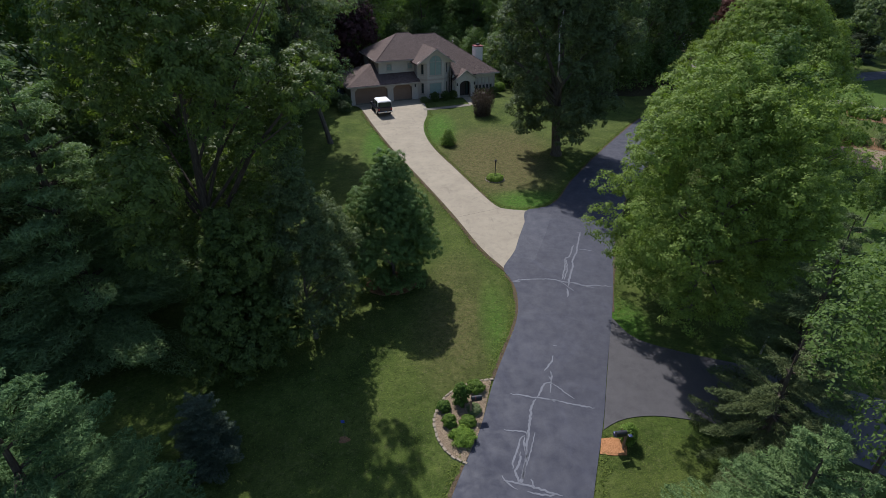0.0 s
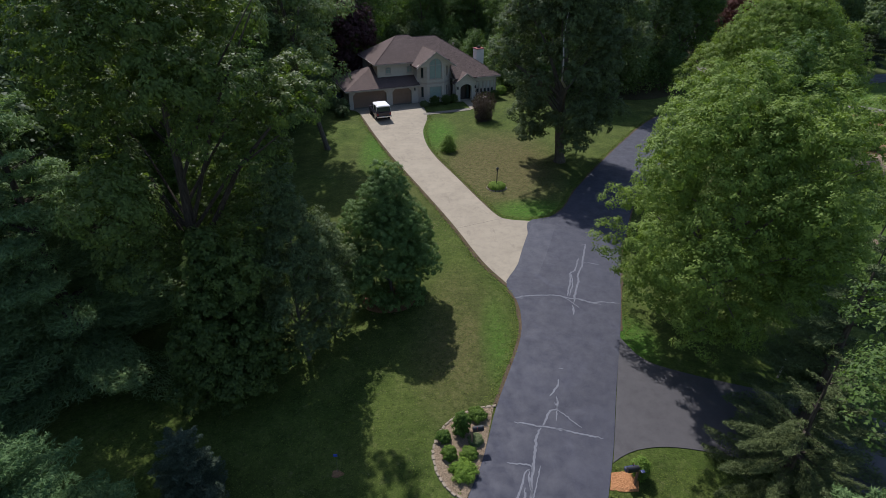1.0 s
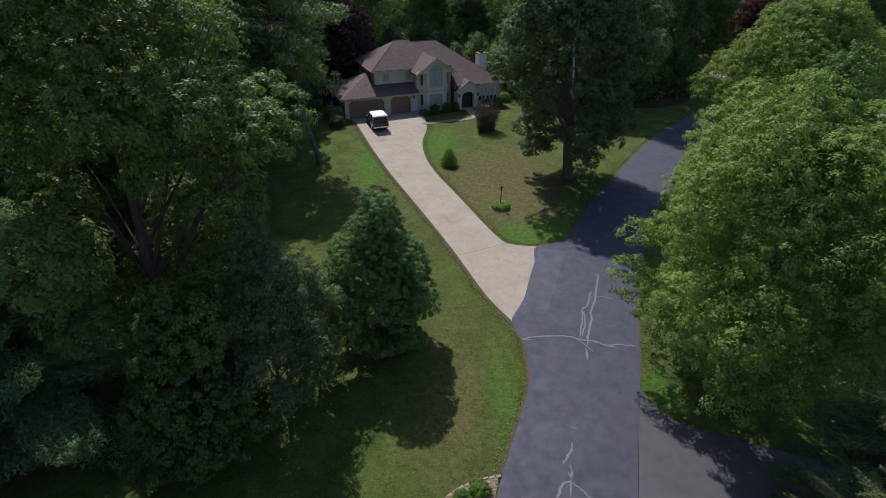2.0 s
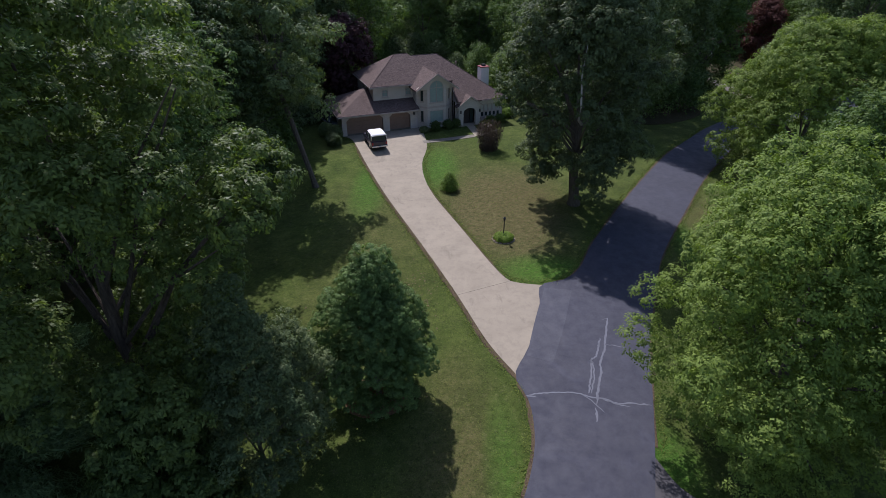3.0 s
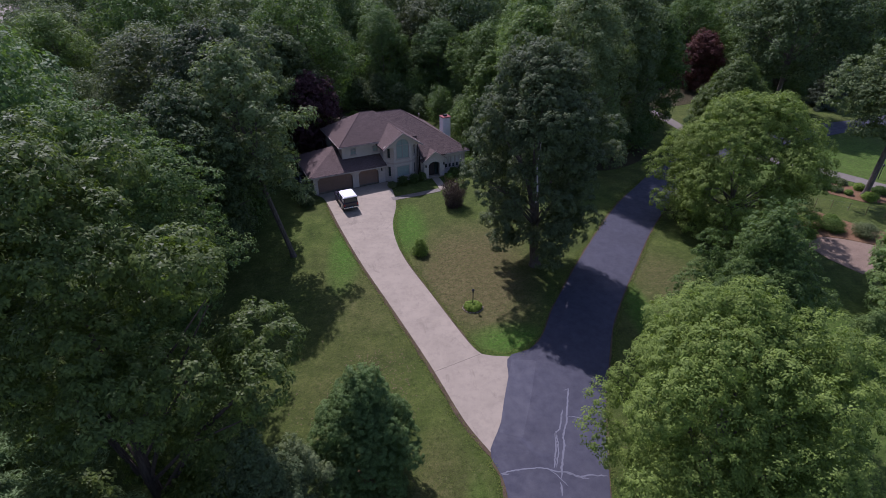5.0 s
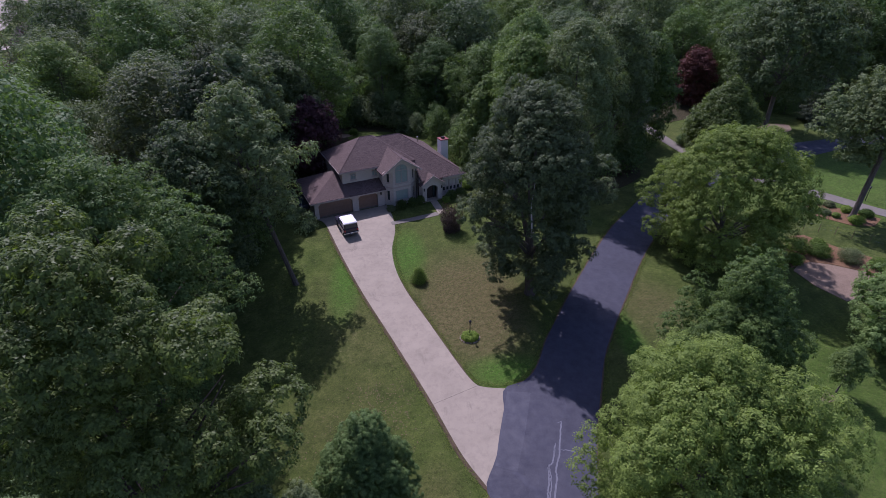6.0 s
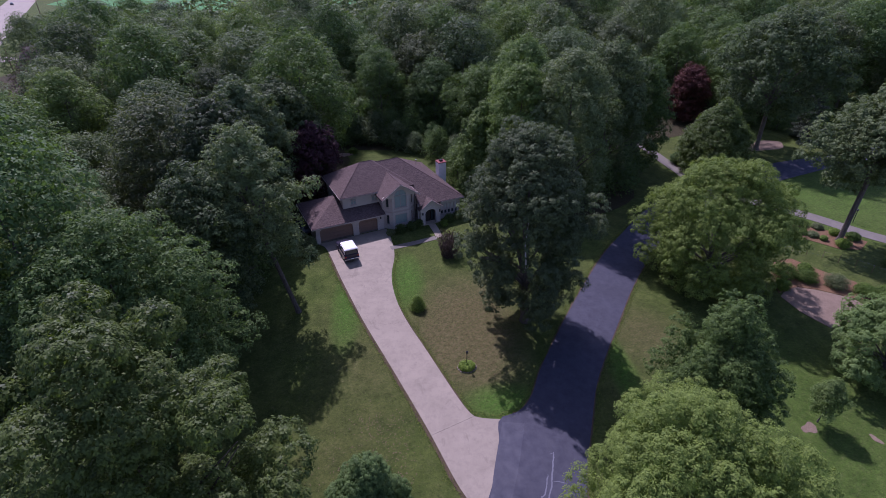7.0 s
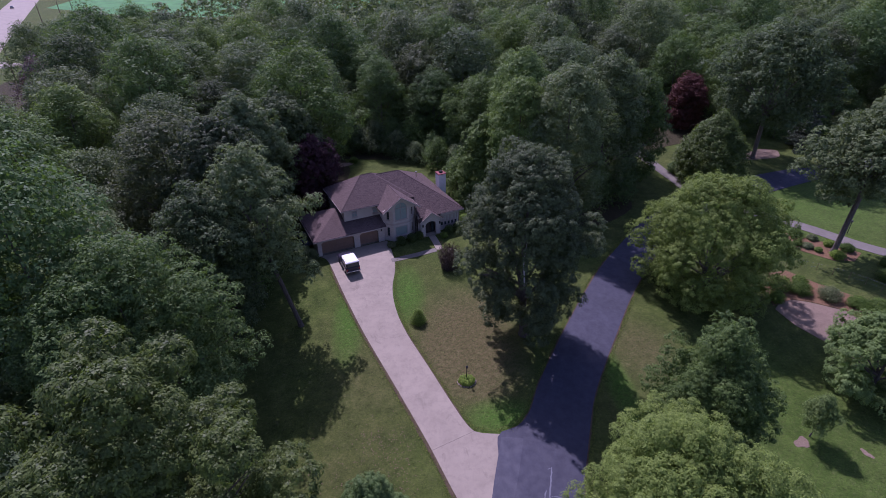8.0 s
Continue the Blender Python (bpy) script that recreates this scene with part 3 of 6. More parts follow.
def conifer(x, y, label, leafmat, seed, height, radius, base=0.4, whorls=26, arms=9, spray=26, needle=0.32, droop=0.25, thin=0.14, tuft=0.22, power=0.85, category="tree", name="conifer", many=6, star=0.35, wide=0.30, sag=0.06):
    """Whorls of boughs, each carrying sprays of needles that end in tufts."""
    rng = np.random.default_rng(seed)
    root = thing(name, pose(x, y, float(ground_z(x, y)), 0, 0, 0), label, category)
    bm = bmesh.new()
    tube(bm, [(0, 0, -0.2), (0.03, 0, height * 0.3), (0, 0.03, height * 0.98)], [0.028 * height, 0.018 * height, 0.01], 7)
    P, N, A, boughs = [], [], [], []
    for w in range(whorls):
        s = (w + 0.5) / whorls
        z0 = base + (height - base) * s
        reach = radius * (1 - s) ** power + 0.18
        for k in range(max(3, int(arms * (1 - 0.55 * s)))):
            a = rng.uniform(0, math.tau)
            L = reach * rng.uniform(0.7, 1.12)
            dirv = np.array((math.cos(a), math.sin(a), 0.0))
            sidev = np.array((-math.sin(a), math.cos(a), 0.0))
            rise = rng.uniform(-0.05, 0.2) + 0.45 * s
            tips = []
            n = max(5, int(spray * L / radius) + 4)
            for q in np.linspace(0.18, 1.0, n):
                z = z0 + L * (rise * q - droop * q * q + (0.22 * droop) * max(q - 0.7, 0))
                c = dirv * L * q + np.array((0, 0, z))
                half = L * wide * (1 - q) ** 0.6 * (0.4 + q)
                for sgn in (-1, 1):
                    for h in np.linspace(0.05, 1, max(2, int(half / tuft) + 2)):
                        tips.append(c + sidev * sgn * half * h + dirv * half * h * 0.5 + np.array((0, 0, -sag * half * h * (1 + h))))
            tips = np.array(tips)
            m = many
            pos = np.repeat(tips, m, axis=0) + rng.normal(0, tuft * star, (len(tips) * m, 3)) * np.array((1, 1, 0.6))
            P.append(pos)
            N.append(rng.normal(size=pos.shape) * 0.5 + np.array((0, 0, 0.8)))
            A.append(dirv * (1.0 if star > 0.2 else 0.45) + rng.normal(size=pos.shape) * 0.72 + np.array((0, 0, 0.25)))
            if w % 2 == 0 and k < 4:
                end = dirv * L * 0.8 + np.array((0, 0, z0 + L * (rise * 0.8 - droop * 0.64)))
                boughs.append(tube(bmesh.new(), [(0, 0, z0), tuple(end)], [0.012 * height * (1 - s) + 0.01, 0.008], 4))
    P, N, A = np.vstack(P), np.vstack(N), np.vstack(A)
    ln = needle * rng.uniform(0.7, 1.25, len(P))
    part("trunk", bm, BARK_BROWN, root)
    for bg in boughs:
        part("bough", bg, BARK_BROWN, root)
    mesh_part("crown", leaf_mesh("crown", P, N, A, ln, ln * thin / needle * 1.0, leafmat), root)
    return root


def shrub(x, y, label, leafmat, seed, height, radius, clumps=40, per=40, leaf=0.12, category="shrub", profile=ball, name="shrub", squash=1.0, group=""):
    root = thing(name, pose(x, y, float(ground_z(x, y)), 0, 0, 0), label, category, group)
    me, pts = crown("foliage", leafmat, seed, height * 0.88, 0.05, radius * 0.8, profile, clumps, per, leaf, radius * 0.26, lobes=5, wob=0.15, fine=1.8)
    rng = np.random.default_rng(seed)
    for p in pts[:: max(1, len(pts) // 4)][:4]:
        bm = tube(bmesh.new(), [(rng.normal(0, 0.05), rng.normal(0, 0.05), -0.1), (p[0] * 0.4, p[1] * 0.4, p[2] * 0.6), tuple(p)], [0.03, 0.02, 0.008], 5)
        part("stem", bm, BARK_BROWN, root)
    mesh_part("foliage", me, root)
    return root


# ---- ground and paving ----
def axis_lines(lo, hi, step, far):
    core = list(np.arange(lo, hi + step, step))
    out, d = [], step * 2
    a, b = lo, hi
    left, right = [], []
    while a > -far:
        a -= d
        b += d
        left.append(a)
        right.append(b)
        d *= 1.35
    return np.array(left[::-1] + core + right)


def ground_sheet():
    xs, ys = axis_lines(-60, 110, 2.0, 4500), axis_lines(-20, 130, 2.0, 4500)
    X, Y = np.meshgrid(xs, ys)
    Z = ground_z(X, Y)
    n, m = len(ys), len(xs)
    verts = np.c_[X.ravel(), Y.ravel(), Z.ravel()]
    faces = [(i * m + j, i * m + j + 1, (i + 1) * m + j + 1, (i + 1) * m + j) for i in range(n - 1) for j in range(m - 1)]
    me = mesh_from("ground", verts, faces, (LAWN,))
    me.polygons.foreach_set("use_smooth", [True] * len(me.polygons))
    return tagged(new("ground", me), "mown green lawn with dry straw-coloured patches", "lawn", "", "structure")


ground_sheet()

ROAD_LEFT = [(-23, -50), (-10.5, -15), (-5, 0), (-1.8, 9), (0.41, 15.2), (1.11, 17), (1.92, 19), (2.8, 22.1), (3.8, 24.85), (4.66, 27.2), (5.08, 29.2),
             (5.06, 31.5), (4.45, 33.4), (5.2, 35.05), (5.9, 36.6), (6.52, 38.47), (6.95, 40.3), (7.33, 42.55), (9.3, 43.3), (10.8, 45), (12.35, 48.2), (14.8, 52.3), (17.6, 56.8), (21.2, 62.2), (25.6, 68.4),
             (30.6, 74.4), (35.6, 80.2), (42, 86.2), (50, 91.5), (61, 97), (72, 100.5), (85, 103.3), (100, 108), (125, 116), (190, 140)]
ROAD_RIGHT = [(-16, -50), (-4, -15), (1.4, 0), (4.6, 9), (6.8, 15.2), (7.67, 17.65), (8.34, 19.4), (9.72, 23.9), (11.1, 28), (12.1, 31.5), (13.6, 36.8), (15.3, 41),
              (17.2, 45.6), (19.8, 50.1), (22.6, 54.5), (26.5, 60.6), (30.4, 66), (36, 73), (43, 80), (52, 86), (63.4, 90.9), (80.3, 97.3), (94, 101), (128, 110), (192, 133)]


def cut(points, y0, y1):
    return [p for p in points if y0 <= p[1] <= y1]


def road():
    # each edge is matched to the other by stretches, so that the strip stays square to its way
    L, Rr = spline(ROAD_LEFT, 0.5), spline(ROAD_RIGHT, 0.5)
    n = 420
    Lr = resample(L, n)
    # nearest way along the right edge, always forwards
    Rd = resample(Rr, 1600)
    k, right = 0, []
    for i, p in enumerate(Lr):
        t = Lr[min(i + 4, n - 1)] - Lr[max(i - 4, 0)]
        t = t / np.hypot(*t)
        q = Rd[k:k + 60]
        s = np.abs((q - p) @ t)
        k = min(k + int(np.argmin(s)), len(Rd) - 1)
        right.append(Rd[k])
    right = np.array(right)
    right[0], right[-1] = Rr[0], Rr[-1]
    for _ in range(3):
        right[1:-1] = (right[:-2] + 2 * right[1:-1] + right[2:]) / 4
    ob = ribbon("road", Lr, right, 0.045, 0.12, ASPHALT, 8)
    return tagged(ob, "dark sealed asphalt lane with pale patched cracks", "road", "", "structure")


road()

DRIVE_LEFT = [(-12.6, 74.2), (-11.2, 72.6), (-8.6, 65.3), (-5.7, 57.6), (-2.15, 49.2), (0.8, 42.1), (2.97, 36.45), (4.5, 33.6), (5.1, 32.4)]
DRIVE_RIGHT = [(-3.3, 77.8), (-2.5, 74.5), (-2.1, 70.5), (-2.45, 65.8), (-2.0, 61.5), (-0.8, 57.1), (1.5, 51.3), (3.5, 46.2), (4.75, 43.5), (5.6, 42.85), (7.3, 42.55), (8.6, 42.4)]


def driveway():
    base = new("driveway")
    base.empty_display_size = 0.5
    tagged(base, "long pale concrete driveway with an expansion joint", "driveway", "", "structure")
    L, Rr = spline(DRIVE_LEFT, 0.4), spline(DRIVE_RIGHT, 0.4)
    sub = ribbon("joint_filler", resample(L, 121), resample(Rr, 121), 0.02, 0.1, JOINT, 5)
    sub.parent = base
    # the slabs meet at joints given by their ends on either edge
    cuts = [(0, 0)]
    for a, b in (((-8.9, 66.1), (-2.4, 66.6)), ((-5.0, 56.1), (-0.6, 56.6)), ((1.1, 41.4), (4.95, 43.1))):
        cuts.append((int(np.argmin(np.hypot(*(L - a).T))), int(np.argmin(np.hypot(*(Rr - b).T)))))
    cuts.append((len(L) - 1, len(Rr) - 1))
    for (i0, j0), (i1, j1) in zip(cuts, cuts[1:]):
        l, r = resample(L[i0:i1 + 1], 50), resample(Rr[j0:j1 + 1], 50)
        gap = 0.03 if j1 == cuts[3][1] else 0.008
        for e in (l, r):
            d = e[-1] - e[-2]
            e[-1] -= d / np.hypot(*d) * gap
        ribbon("slab", l, r, 0.036, 0.05, CONCRETE, 6).parent = base


driveway()


def strip(name, line, width, lift, thick, mat, label, category, kind="structure", across=3):
    c = spline(line, 0.5)
    t = np.gradient(c, axis=0)
    t /= np.hypot(t[:, 0], t[:, 1])[:, None]
    nrm = np.c_[-t[:, 1], t[:, 0]]
    w = np.broadcast_to(np.asarray(width, float), (len(c),))[:, None] / 2
    return tagged(ribbon(name, c + nrm * w, c - nrm * w, lift, thick, mat, across), label, category, "", kind)


def side_drive():
    L = spline([(11.0, 27.9), (11.9, 25.9), (14.2, 24.7), (17.7, 23.5), (21, 22.3), (26, 19.5), (31, 14), (36, 4)], 0.5)
    Rr = spline([(8.2, 18.9), (9.3, 19.55), (11.2, 19.8), (13.9, 19.3), (17, 18.2), (21, 16), (25.5, 11), (30, 2)], 0.5)
    ob = ribbon("side_drive", resample(L, 60), resample(Rr, 60), 0.036, 0.1, ASPHALT_OLD, 6)
    tagged(ob, "weathered grey asphalt side drive joining the lane", "driveway", "", "structure")


side_drive()
strip("far_drive", [(51.2, 91.6), (50.3, 94.4), (50.0, 98.4), (49.4, 104), (49.0, 109), (48.2, 116)], 2.3, 0.04, 0.1, CONCRETE_DARK, "grey concrete drive leading off the lane", "driveway")
strip("neighbour_drive", [(52, 88), (57, 83.5), (62, 78), (66.5, 71.8), (73, 66), (84, 60), (100, 56)], 2.6, 0.04, 0.1, CONCRETE_DARK, "narrow concrete drive beside planted beds", "driveway")
strip("highway", [(-122, 150), (-147, 201), (-163.7, 236), (-203, 317), (-267, 451), (-420, 775)], 17, 0.05, 0.1, CONCRETE, "wide pale concrete road beyond the woods", "road", across=2)
strip("junction_road", [(-160, 222), (-147, 218.5), (-135, 214)], 8, 0.08, 0.1, CONCRETE, "short concrete side road meeting the wide road", "road", across=2)
tagged(patch("crop_field", [(-225, 400), (-120, 330), (-20, 380), (60, 520), (60, 900), (-300, 900)], 0.06, CORN), "bright green crop field beyond the woods", "field")
# leaf litter under the woods
tagged(patch("woodland_floor", ellipse(-62, 95, 46, 62, 40, 0, 0.2, 3), 0.03, LITTER), "brown leaf litter under the trees", "ground")
tagged(patch("woodland_floor", ellipse(-34, 40, 9, 16, 30, 0, 0.2, 5), 0.035, LITTER), "brown leaf litter under the trees", "ground")
tagged(patch("woodland_floor", ellipse(10, 190, 130, 76, 40, 0, 0.1, 4), 0.04, LITTER), "brown leaf litter under the trees", "ground")
tagged(patch("woodland_floor", ellipse(24, 92, 13, 13, 30, 0, 0.2, 6), 0.05, LITTER), "brown leaf litter under the trees", "ground")

# worn edges where the turf meets the paving
def worn_edge(line, side, y0, y1, width, seed):
    rng = np.random.default_rng(seed)
    c = spline(line, 0.22)
    c = c[(c[:, 1] > y0) & (c[:, 1] < y1)]
    t = np.gradient(c, axis=0)
    t /= np.hypot(t[:, 0], t[:, 1])[:, None]
    nrm = np.c_[-t[:, 1], t[:, 0]] * side
    n = len(c)
    w = np.convolve(rng.gamma(2.2, width / 2.2, n + 4), np.ones(5) / 5, "valid")[:n]
    a, b = c - nrm * 0.05, c + nrm * np.maximum(w, 0.04)[:, None]
    ob = ribbon("soil_edge", *((b, a) if side > 0 else (a, b)), 0.030, 0.05, SOIL, 2)
    tagged(ob, "strip of bare brown soil between turf and paving", "soil edge", "soil edges", "structure")


worn_edge(DRIVE_LEFT, -1, 33.0, 71.5, 0.26, 1)
worn_edge(ROAD_LEFT, 1, 5.0, 17.0, 0.16, 2)
worn_edge(ROAD_LEFT, 1, 22.5, 33.0, 0.18, 3)
worn_edge(ROAD_LEFT, 1, 43.0, 72.0, 0.14, 4)
worn_edge(ROAD_RIGHT, -1, 28.4, 72.0, 0.13, 5)
worn_edge(DRIVE_RIGHT, 1, 43.2, 60.0, 0.09, 6)

# a square of newer, smoother asphalt beside the drive's mouth
NEWER = asphalt_material("patched_asphalt", (0.039, 0.040, 0.052), 0.5)
ob = ribbon("asphalt_patch", resample(spline([(5.4, 35.1), (6.3, 38.3), (7.55, 42.2)], 0.4), 24), resample(spline([(6.95, 34.55), (8.35, 38.3), (9.5, 41.9)], 0.4), 24), 0.050, 0.02, NEWER, 3)
tagged(ob, "slightly paler square patch in the asphalt", "asphalt patch", "", "structure")


# cracks filled with sealer: each a wandering line and its width
DRIVE_CRACKS = [
    ([(11.33, 38.76), (10.99, 37.63), (10.66, 36.63), (10.31, 35.54), (9.8, 34.49), (9.7, 33.73), (9.29, 32.65), (8.99, 31.71), (8.85, 31.26)], 0.12),
    ([(10.95, 38.58), (11.33, 38.76)], 0.06),
    ([(10.56, 36.16), (11.18, 36.02), (11.75, 35.81)], 0.07),
    ([(10.33, 36.77), (10.06, 35.94), (9.65, 35.01), (9.34, 34.75), (9.01, 33.37), (8.56, 32.06)], 0.1),
    ([(9.37, 34.75), (9.26, 33.61), (8.73, 32.06)], 0.08),
    ([(9.4, 34.93), (9.23, 34.47)], 0.22),
    ([(10.17, 36.27), (10.06, 35.89)], 0.2),
]
CROSS_CRACKS = [
    ([(4.92, 31.83), (5.6, 32.01), (6.63, 32.11), (7.71, 32.11), (8.23, 31.95), (8.6, 31.78), (9.13, 31.71), (9.62, 31.49), (10.11, 31.31), (10.79, 31.35), (11.92, 31.2)], 0.09),
    ([(9.51, 31.6), (10.09, 31.22), (10.66, 31.09)], 0.09),
    ([(9.26, 31.71), (9.75, 31.49)], 0.18),
    ([(8.23, 31.95), (8.67, 31.44), (9.18, 30.67)], 0.06),
    ([(8.71, 31.0), (8.69, 30.6), (8.56, 30.02)], 0.13),
    ([(4.99, 31.76), (5.51, 31.83)], 0.11),
]
LANE_CRACKS = [
    ([(3.71, 21.33), (4.41, 21.18), (5.11, 21.01), (6.1, 20.84), (6.96, 20.55), (8.07, 20.31)], 0.09),
    ([(5.76, 20.94), (6.29, 20.75)], 0.14),
    ([(6.2, 23.05), (6.2, 22.61), (6.08, 22.18), (5.68, 22.01), (5.4, 21.55), (5.13, 21.01)], 0.1),
    ([(6.04, 22.61), (6.08, 22.18), (5.88, 21.34)], 0.07),
    ([(6.2, 22.96), (6.19, 22.64)], 0.15),
    ([(6.1, 22.15), (6.46, 21.69), (6.8, 21.28), (7.14, 20.94)], 0.07),
    ([(6.57, 24.31), (6.39, 23.81), (6.12, 23.42), (5.84, 23.05)], 0.1),
    ([(6.71, 25.17), (6.96, 25.12)], 0.1),
]
LONG_CRACKS = [
    ([(5.05, 20.94), (4.7, 20.3), (4.55, 19.6), (4.39, 18.93), (4.25, 18.35), (4.13, 17.89), (4.0, 17.13), (3.82, 16.51), (3.69, 15.91)], 0.12),
    ([(3.11, 18.9), (3.53, 18.84), (4.0, 18.77), (4.23, 18.64), (4.25, 18.35)], 0.09),
    ([(4.12, 18.52), (3.86, 18.35), (3.66, 17.67), (3.38, 17.03), (3.31, 16.61)], 0.09),
    ([(4.08, 18.46), (4.02, 17.78), (4.07, 17.29), (3.9, 16.71), (3.67, 16.11), (3.51, 15.91)], 0.1),
    ([(4.67, 18.72), (4.42, 18.01), (4.1, 17.03), (4.0, 16.77)], 0.06),
]
LOW_CRACKS = [
    ([(3.79, 17.56), (3.71, 17.13), (3.55, 16.71), (3.41, 16.51), (3.51, 16.11), (3.48, 15.86)], 0.11),
    ([(3.75, 16.41), (3.61, 15.81)], 0.2),
    ([(2.78, 16.01), (3.21, 15.91), (3.8, 15.77), (4.37, 15.57), (4.86, 15.38), (5.42, 15.2)], 0.09),
    ([(2.76, 16.26), (2.87, 16.01), (3.18, 15.67), (3.42, 15.53)], 0.07),
    ([(4.08, 16.06), (4.16, 15.77), (4.25, 15.57)], 0.11),
    ([(3.84, 15.43), (4.33, 15.29), (4.83, 15.24), (5.19, 15.34)], 0.09),
]


def crack(line, width, seed):
    rng = np.random.default_rng(seed)
    c = spline(line, 0.12)
    n = len(c)
    if n < 4:
        c = resample(c, 4)
        n = 4
    c[1:-1] += rng.normal(0, 0.02, (n - 2, 2))
    w = width * (0.75 + 0.5 * rng.random(n)) * np.minimum(1, np.minimum(np.arange(n), np.arange(n)[::-1]) / 4 + 0.3)
    t = np.gradient(c, axis=0)
    t /= np.hypot(t[:, 0], t[:, 1])[:, None] + 1e-9
    nrm = np.c_[-t[:, 1], t[:, 0]] * w[:, None] / 2
    ob = ribbon("crack_seal", c + nrm, c - nrm, 0.052, 0.012, SEALER, 2)
    tagged(ob, "pale sealer filling a crack in the asphalt", "crack seal", "sealed cracks", "structure")


for i, (line, width) in enumerate(DRIVE_CRACKS + CROSS_CRACKS + LANE_CRACKS + LONG_CRACKS + LOW_CRACKS):
    crack(line, width, i)


# ---- the house ----
def at_wall(p0, p1):
    """Matrix of a wall's own axes: x along it, y into the house, z up."""
    d = Vector((p1[0] - p0[0], p1[1] - p0[1], 0))
    return Matrix.Translation((p0[0], p0[1], 0)) @ Matrix.Rotation(math.atan2(d.y, d.x), 4, "Z"), d.length


def uv_by_slope(me):
    uv = me.uv_layers.new(name="UVMap")
    for p in me.polygons:
        n = p.normal
        flat = Vector((n.x, n.y, 0))
        u = Vector((-flat.y, flat.x, 0)).normalized() if flat.length > 0.05 else Vector((1, 0, 0))
        v = n.cross(u)
        for li in p.loop_indices:
            co = me.vertices[me.loops[li].vertex_index].co
            uv.data[li].uv = (co.dot(u), co.dot(v))


def wall(name, parent, p0, p1, z0, z1, thick, mat, holes=(), label=""):
    m, length = at_wall(p0, p1)
    bm = bmesh.new()
    ss = sorted({0.0, length, *[h[0] for h in holes], *[h[1] for h in holes]})
    for a, b in zip(ss, ss[1:]):
        cover = sorted((h[2], h[3]) for h in holes if h[0] <= a + 1e-6 and h[1] >= b - 1e-6)
        z = z0
        for lo, hi in cover:
            if lo > z + 1e-4:
                box(bm, a, b, 0, thick, z, lo)
            z = hi
        if z < z1 - 1e-4:
            box(bm, a, b, 0, thick, z, z1)
    bm.transform(m)
    ob = part(name, bm, mat, parent, label)
    uv_by_slope(ob.data)
    return ob


def roof(name, parent, faces, thick=0.16, label=""):
    bm = bmesh.new()
    for ring in faces:
        prism(bm, ring, (0, 0, -thick))
    ob = part(name, bm, SHINGLE, parent, label)
    uv_by_slope(ob.data)
    return ob


def gutter(parent, a, b, drop=0.05):
    """A fascia and gutter under an eave."""
    a, b = Vector(a), Vector(b)
    m, length = at_wall(a, b)
    bm = boxed(0, length, -0.04, 0.06, a.z - 0.15 - drop, a.z - drop, bev=0.015)
    bm.transform(m)
    return part("gutter", bm, TRIM, parent)


def arch_ring(cx, z0, w, h, rise, n=12):
    """Outline of an opening with an arched head."""
    pts = [(cx - w / 2, 0, z0), (cx + w / 2, 0, z0)]
    for i in range(n + 1):
        a = math.pi * i / n
        pts.append((cx + w / 2 * math.cos(a), 0, z0 + h - rise + rise * math.sin(a)))
    return pts


def window(parent, m, s0, s1, z0, z1, bars=1, rise=0.0, pane=None, depth=0.1, sill=True, blind=0.0):
    """A framed window in the wall axes m, with glazing bars and a sill."""
    pane = pane or GLASS_DARK
    cx, w, h = (s0 + s1) / 2, s1 - s0, z1 - z0
    bm = bmesh.new()
    f = 0.07
    if rise:
        outer, inner = arch_ring(cx, z0, w, h, rise), arch_ring(cx, z0 + f, w - 2 * f, h - 2 * f, max(rise - f, 0.05))
        lo, hi = [bm.verts.new((x, -0.03, z)) for x, _, z in outer], [bm.verts.new((x, -0.03, z)) for x, _, z in inner]
        lo2, hi2 = [bm.verts.new((x, depth, z)) for x, _, z in outer], [bm.verts.new((x, depth, z)) for x, _, z in inner]
        n = len(lo)
        for i in range(n):
            j = (i + 1) % n
            bm.faces.new((lo[i], lo[j], hi[j], hi[i]))
            bm.faces.new((hi[i], hi[j], hi2[j], hi2[i]))
            bm.faces.new((lo[j], lo[i], lo2[i], lo2[j]))
    else:
        for a in ((s0, s0 + f, z0, z1), (s1 - f, s1, z0, z1), (s0 + f, s1 - f, z0, z0 + f), (s0 + f, s1 - f, z1 - f, z1)):
            box(bm, a[0], a[1], -0.03, depth, a[2], a[3])
    for i in range(1, bars + 1):
        x = s0 + w * i / (bars + 1)
        box(bm, x - 0.025, x + 0.025, 0.0, depth * 0.7, z0 + f, z1 - f - (rise * 0.15 if rise else 0))
    if rise:
        box(bm, s0 + f, s1 - f, 0.0, depth * 0.7, z1 - rise - 0.03, z1 - rise + 0.03)
    bm.transform(m)
    win = part("window", bm, TRIM, parent)
    bm = bmesh.new()
    if rise:
        ring = arch_ring(cx, z0 + f * 0.6, w - f * 1.2, h - f * 1.2, max(rise - f * 0.6, 0.05))
        prism(bm, [(x, depth * 0.75, z) for x, _, z in ring], (0, 0.02, 0))
    else:
        box(bm, s0 + f * 0.6, s1 - f * 0.6, depth * 0.75, depth * 0.75 + 0.02, z0 + f * 0.6, z1 - f * 0.6)
    bm.transform(m)
    part("pane", bm, pane, win)
    if sill:
        bm = boxed(s0 - 0.08, s1 + 0.08, -0.09, depth, z0 - 0.09, z0, bev=0.01)
        bm.transform(m)
        part("sill", bm, TRIM, win)
    return win


